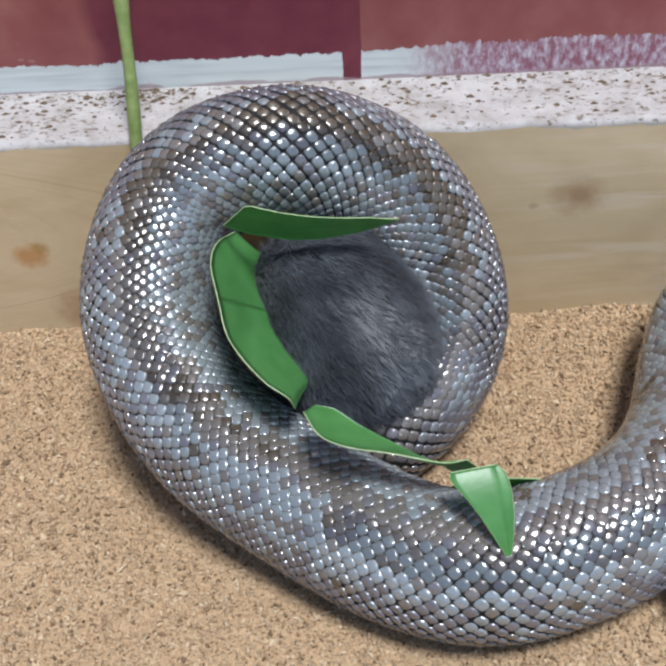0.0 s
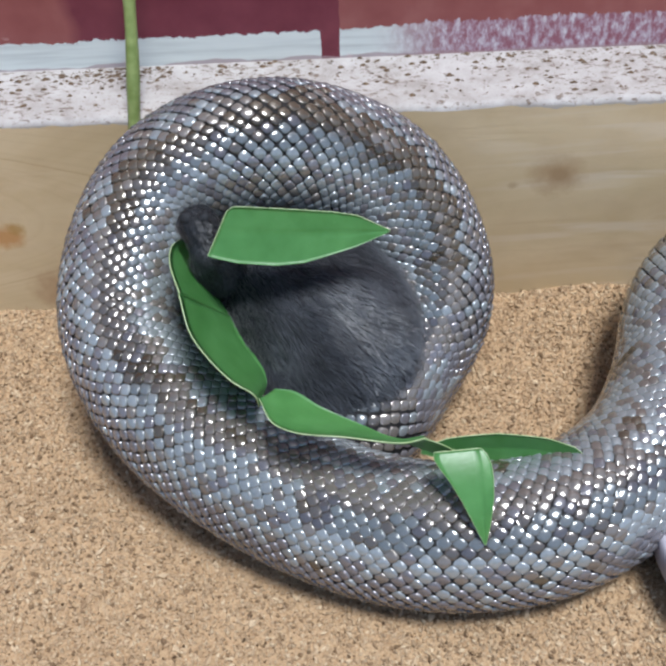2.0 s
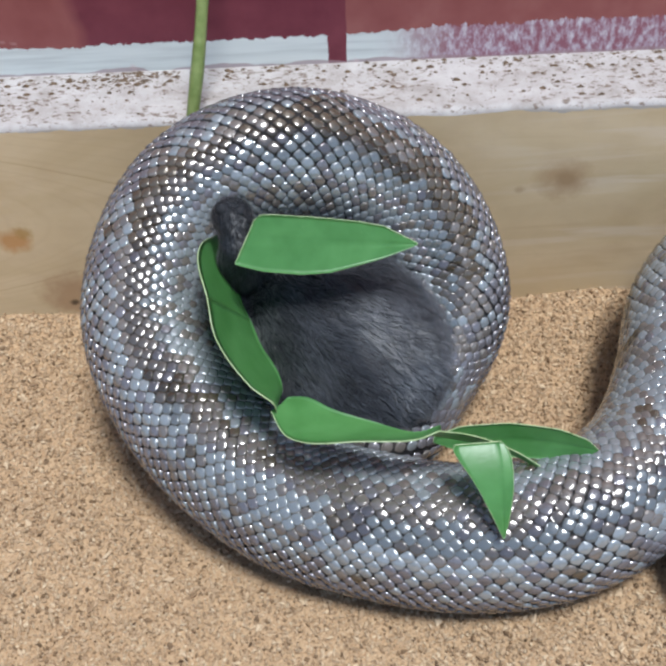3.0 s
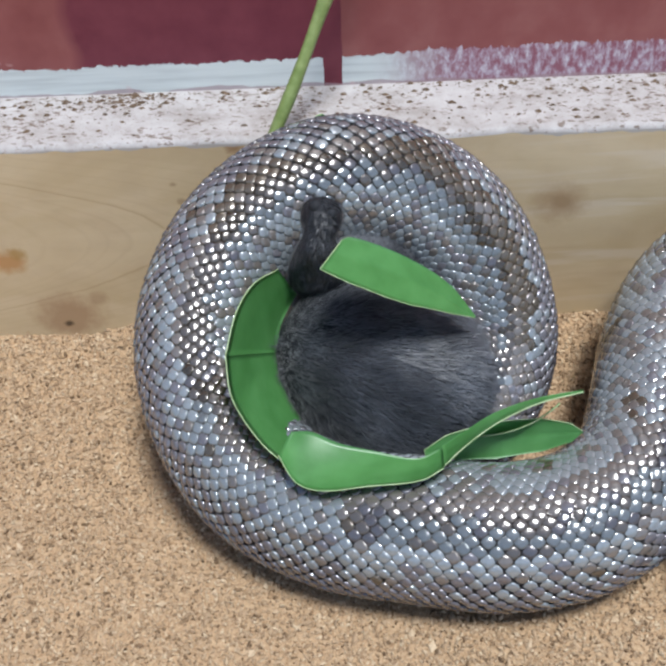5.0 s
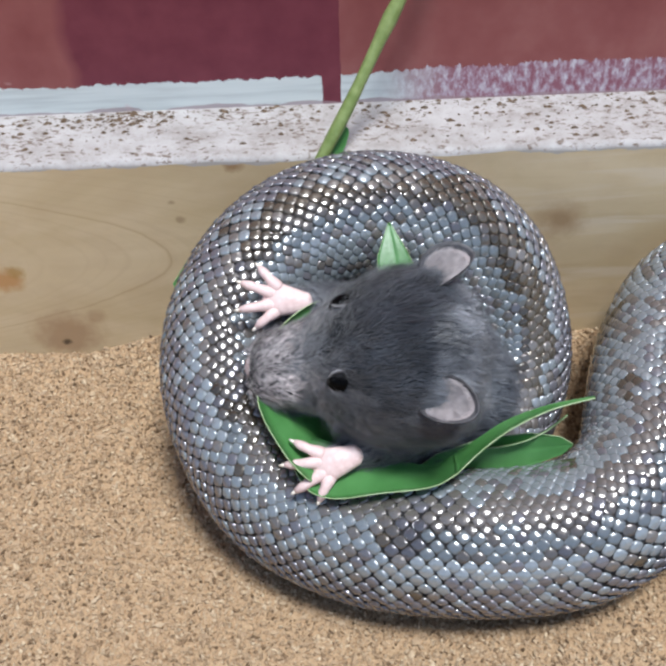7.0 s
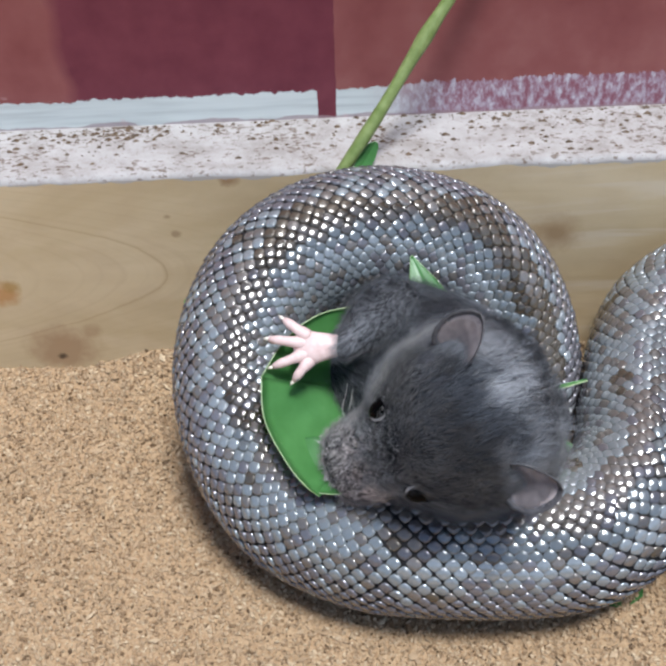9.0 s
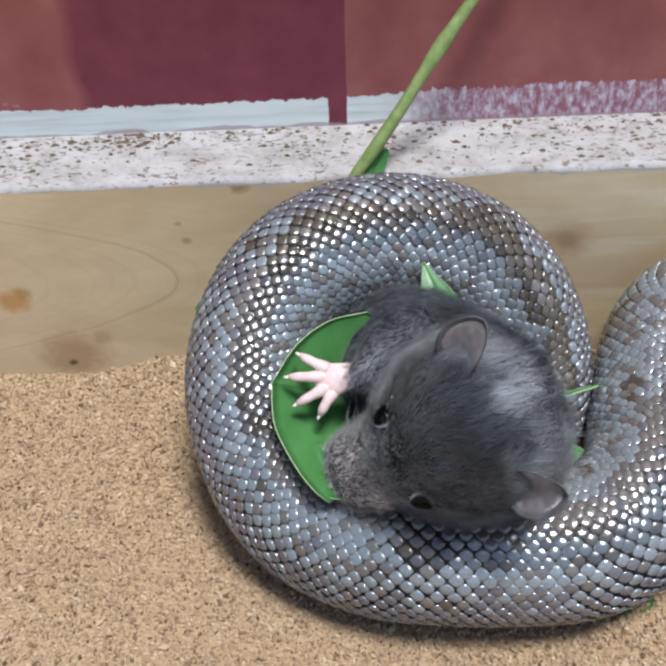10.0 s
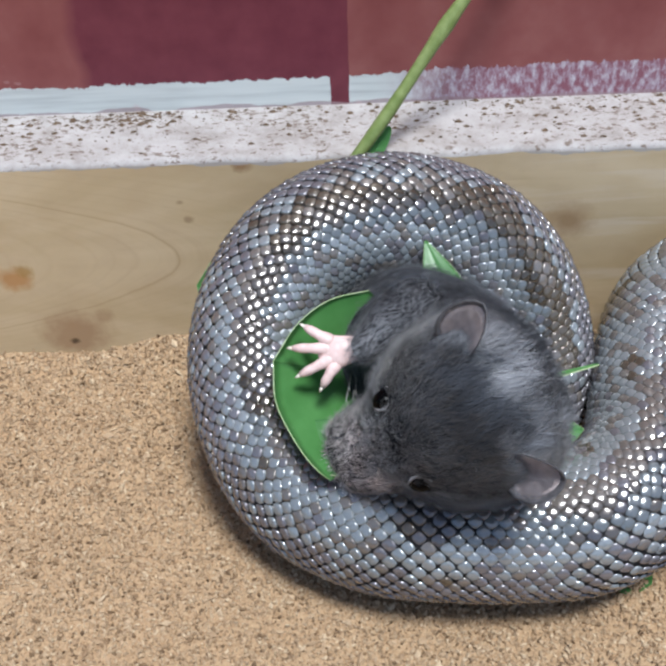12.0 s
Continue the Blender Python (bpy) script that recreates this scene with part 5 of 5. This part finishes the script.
    walk(BITTEN, [(t, leaf_pose(p, a, tilt, nod)) for t, p, a, tilt, nod in (
        (0.0, (-5.8, 15.6, 22.0), -1, 70, 10),
        (0.5, (-6.2, 15.6, 22.0), -1, 64, 10),
        (1.0, (-7.0, 14.6, 25.0), 0, 58, 12),
        (1.5, (-9.9, 12.3, 29.0), 2, 35, 25),
        (2.0, (-4.1, 10.5, 29.0), 0, 18, 5),
        (2.5, (-1.9, 9.9, 29.0), -1, 12, 0),
        (3.0, (-0.9, 9.6, 29.0), -2, 10, 0),
        (4.8, (12.0, 6.7, 29.0), -23, -36, 22),
        (5.1, (13.7, 7.0, 29.0), -23, -36, 22),
        (5.2, (12.8, 6.5, 14.0), 20, 0, 0),
        (5.3, (13.7, 4.2, 12.0), 75, 0, 0),
        (5.5, (10.3, 4.6, 11.0), 98, 0, 0),
        (6.0, (12.4, 8.0, 14.0), 98, 0, 0),
        (7.0, (12.8, 7.2, 14.0), 98, 0, 0),
        (9.0, (21.3, 4.8, 12.0), 112, 0, 0),
        (12.0, (21.6, 5.2, 12.0), 112, 0, 0))])
    walk(SMALL, [(t, leaf_pose(p, a, tilt, nod)) for t, p, a, tilt, nod in (
        (0.0, (-41.3, 29.4, -6.0), 80, 0, 0),
        (3.0, (-26.8, 32.8, -6.0), 75, 0, 0),
        (5.5, (-1.0, 37.9, -5.0), 66, 35, 0),
        (7.0, (0.8, 38.3, -5.0), 66, 35, 0),
        (9.0, (7.5, 38.3, -5.0), 64, 35, 0),
        (12.0, (7.6, 38.7, -5.0), 64, 35, 0))])
    walk(HIDDEN, [(t, leaf_pose(p, a, tilt, nod)) for t, p, a, tilt, nod in (
        (0.0, (-40.8, 10.9, -12.0), 80, 0, 0),
        (3.0, (-38.1, 10.9, -12.0), 80, 0, 0),
        (5.5, (-25.9, 10.4, -11.0), 80, 0, 0),
        (7.0, (-24.3, 10.4, -11.0), 80, 0, 0),
        (9.0, (-21.2, 9.5, -11.0), 80, 0, 0),
        (12.0, (-21.1, 10.0, -11.0), 80, 0, 0))])
    walk(STEM, [(t, stem_pose(a, b)) for t, a, b in (
        (0.0, (-43.5, 34.1, -6.0), (-43.8, 53.1, 2.0)),
        (1.5, (-44.7, 35.6, -6.0), (-44.8, 49.7, 0.0)),
        (2.5, (-31.1, 37.9, -6.0), (-29.5, 49.6, 0.0)),
        (3.0, (-28.8, 38.1, -6.0), (-26.7, 50.5, 0.0)),
        (4.8, (-14.2, 39.2, -4.0), (-5.0, 53.8, 2.0)),
        (5.0, (-11.4, 37.6, -4.0), (-4.1, 54.4, 2.0)),
        (5.5, (-4.1, 36.6, -4.0), (4.8, 55.5, 2.0)),
        (6.0, (-4.1, 36.6, -4.0), (6.9, 56.4, 2.0)),
        (7.0, (-1.6, 36.6, -4.0), (9.1, 56.9, 2.0)),
        (9.0, (3.7, 37.3, -4.0), (18.9, 60.3, 3.0)),
        (12.0, (4.1, 37.3, -4.0), (18.9, 57.9, 3.0)))])


FRAGMENT.matrix_basis = pose(0.0528, -0.0692, -0.0006, 0, 0, 20)
motions()
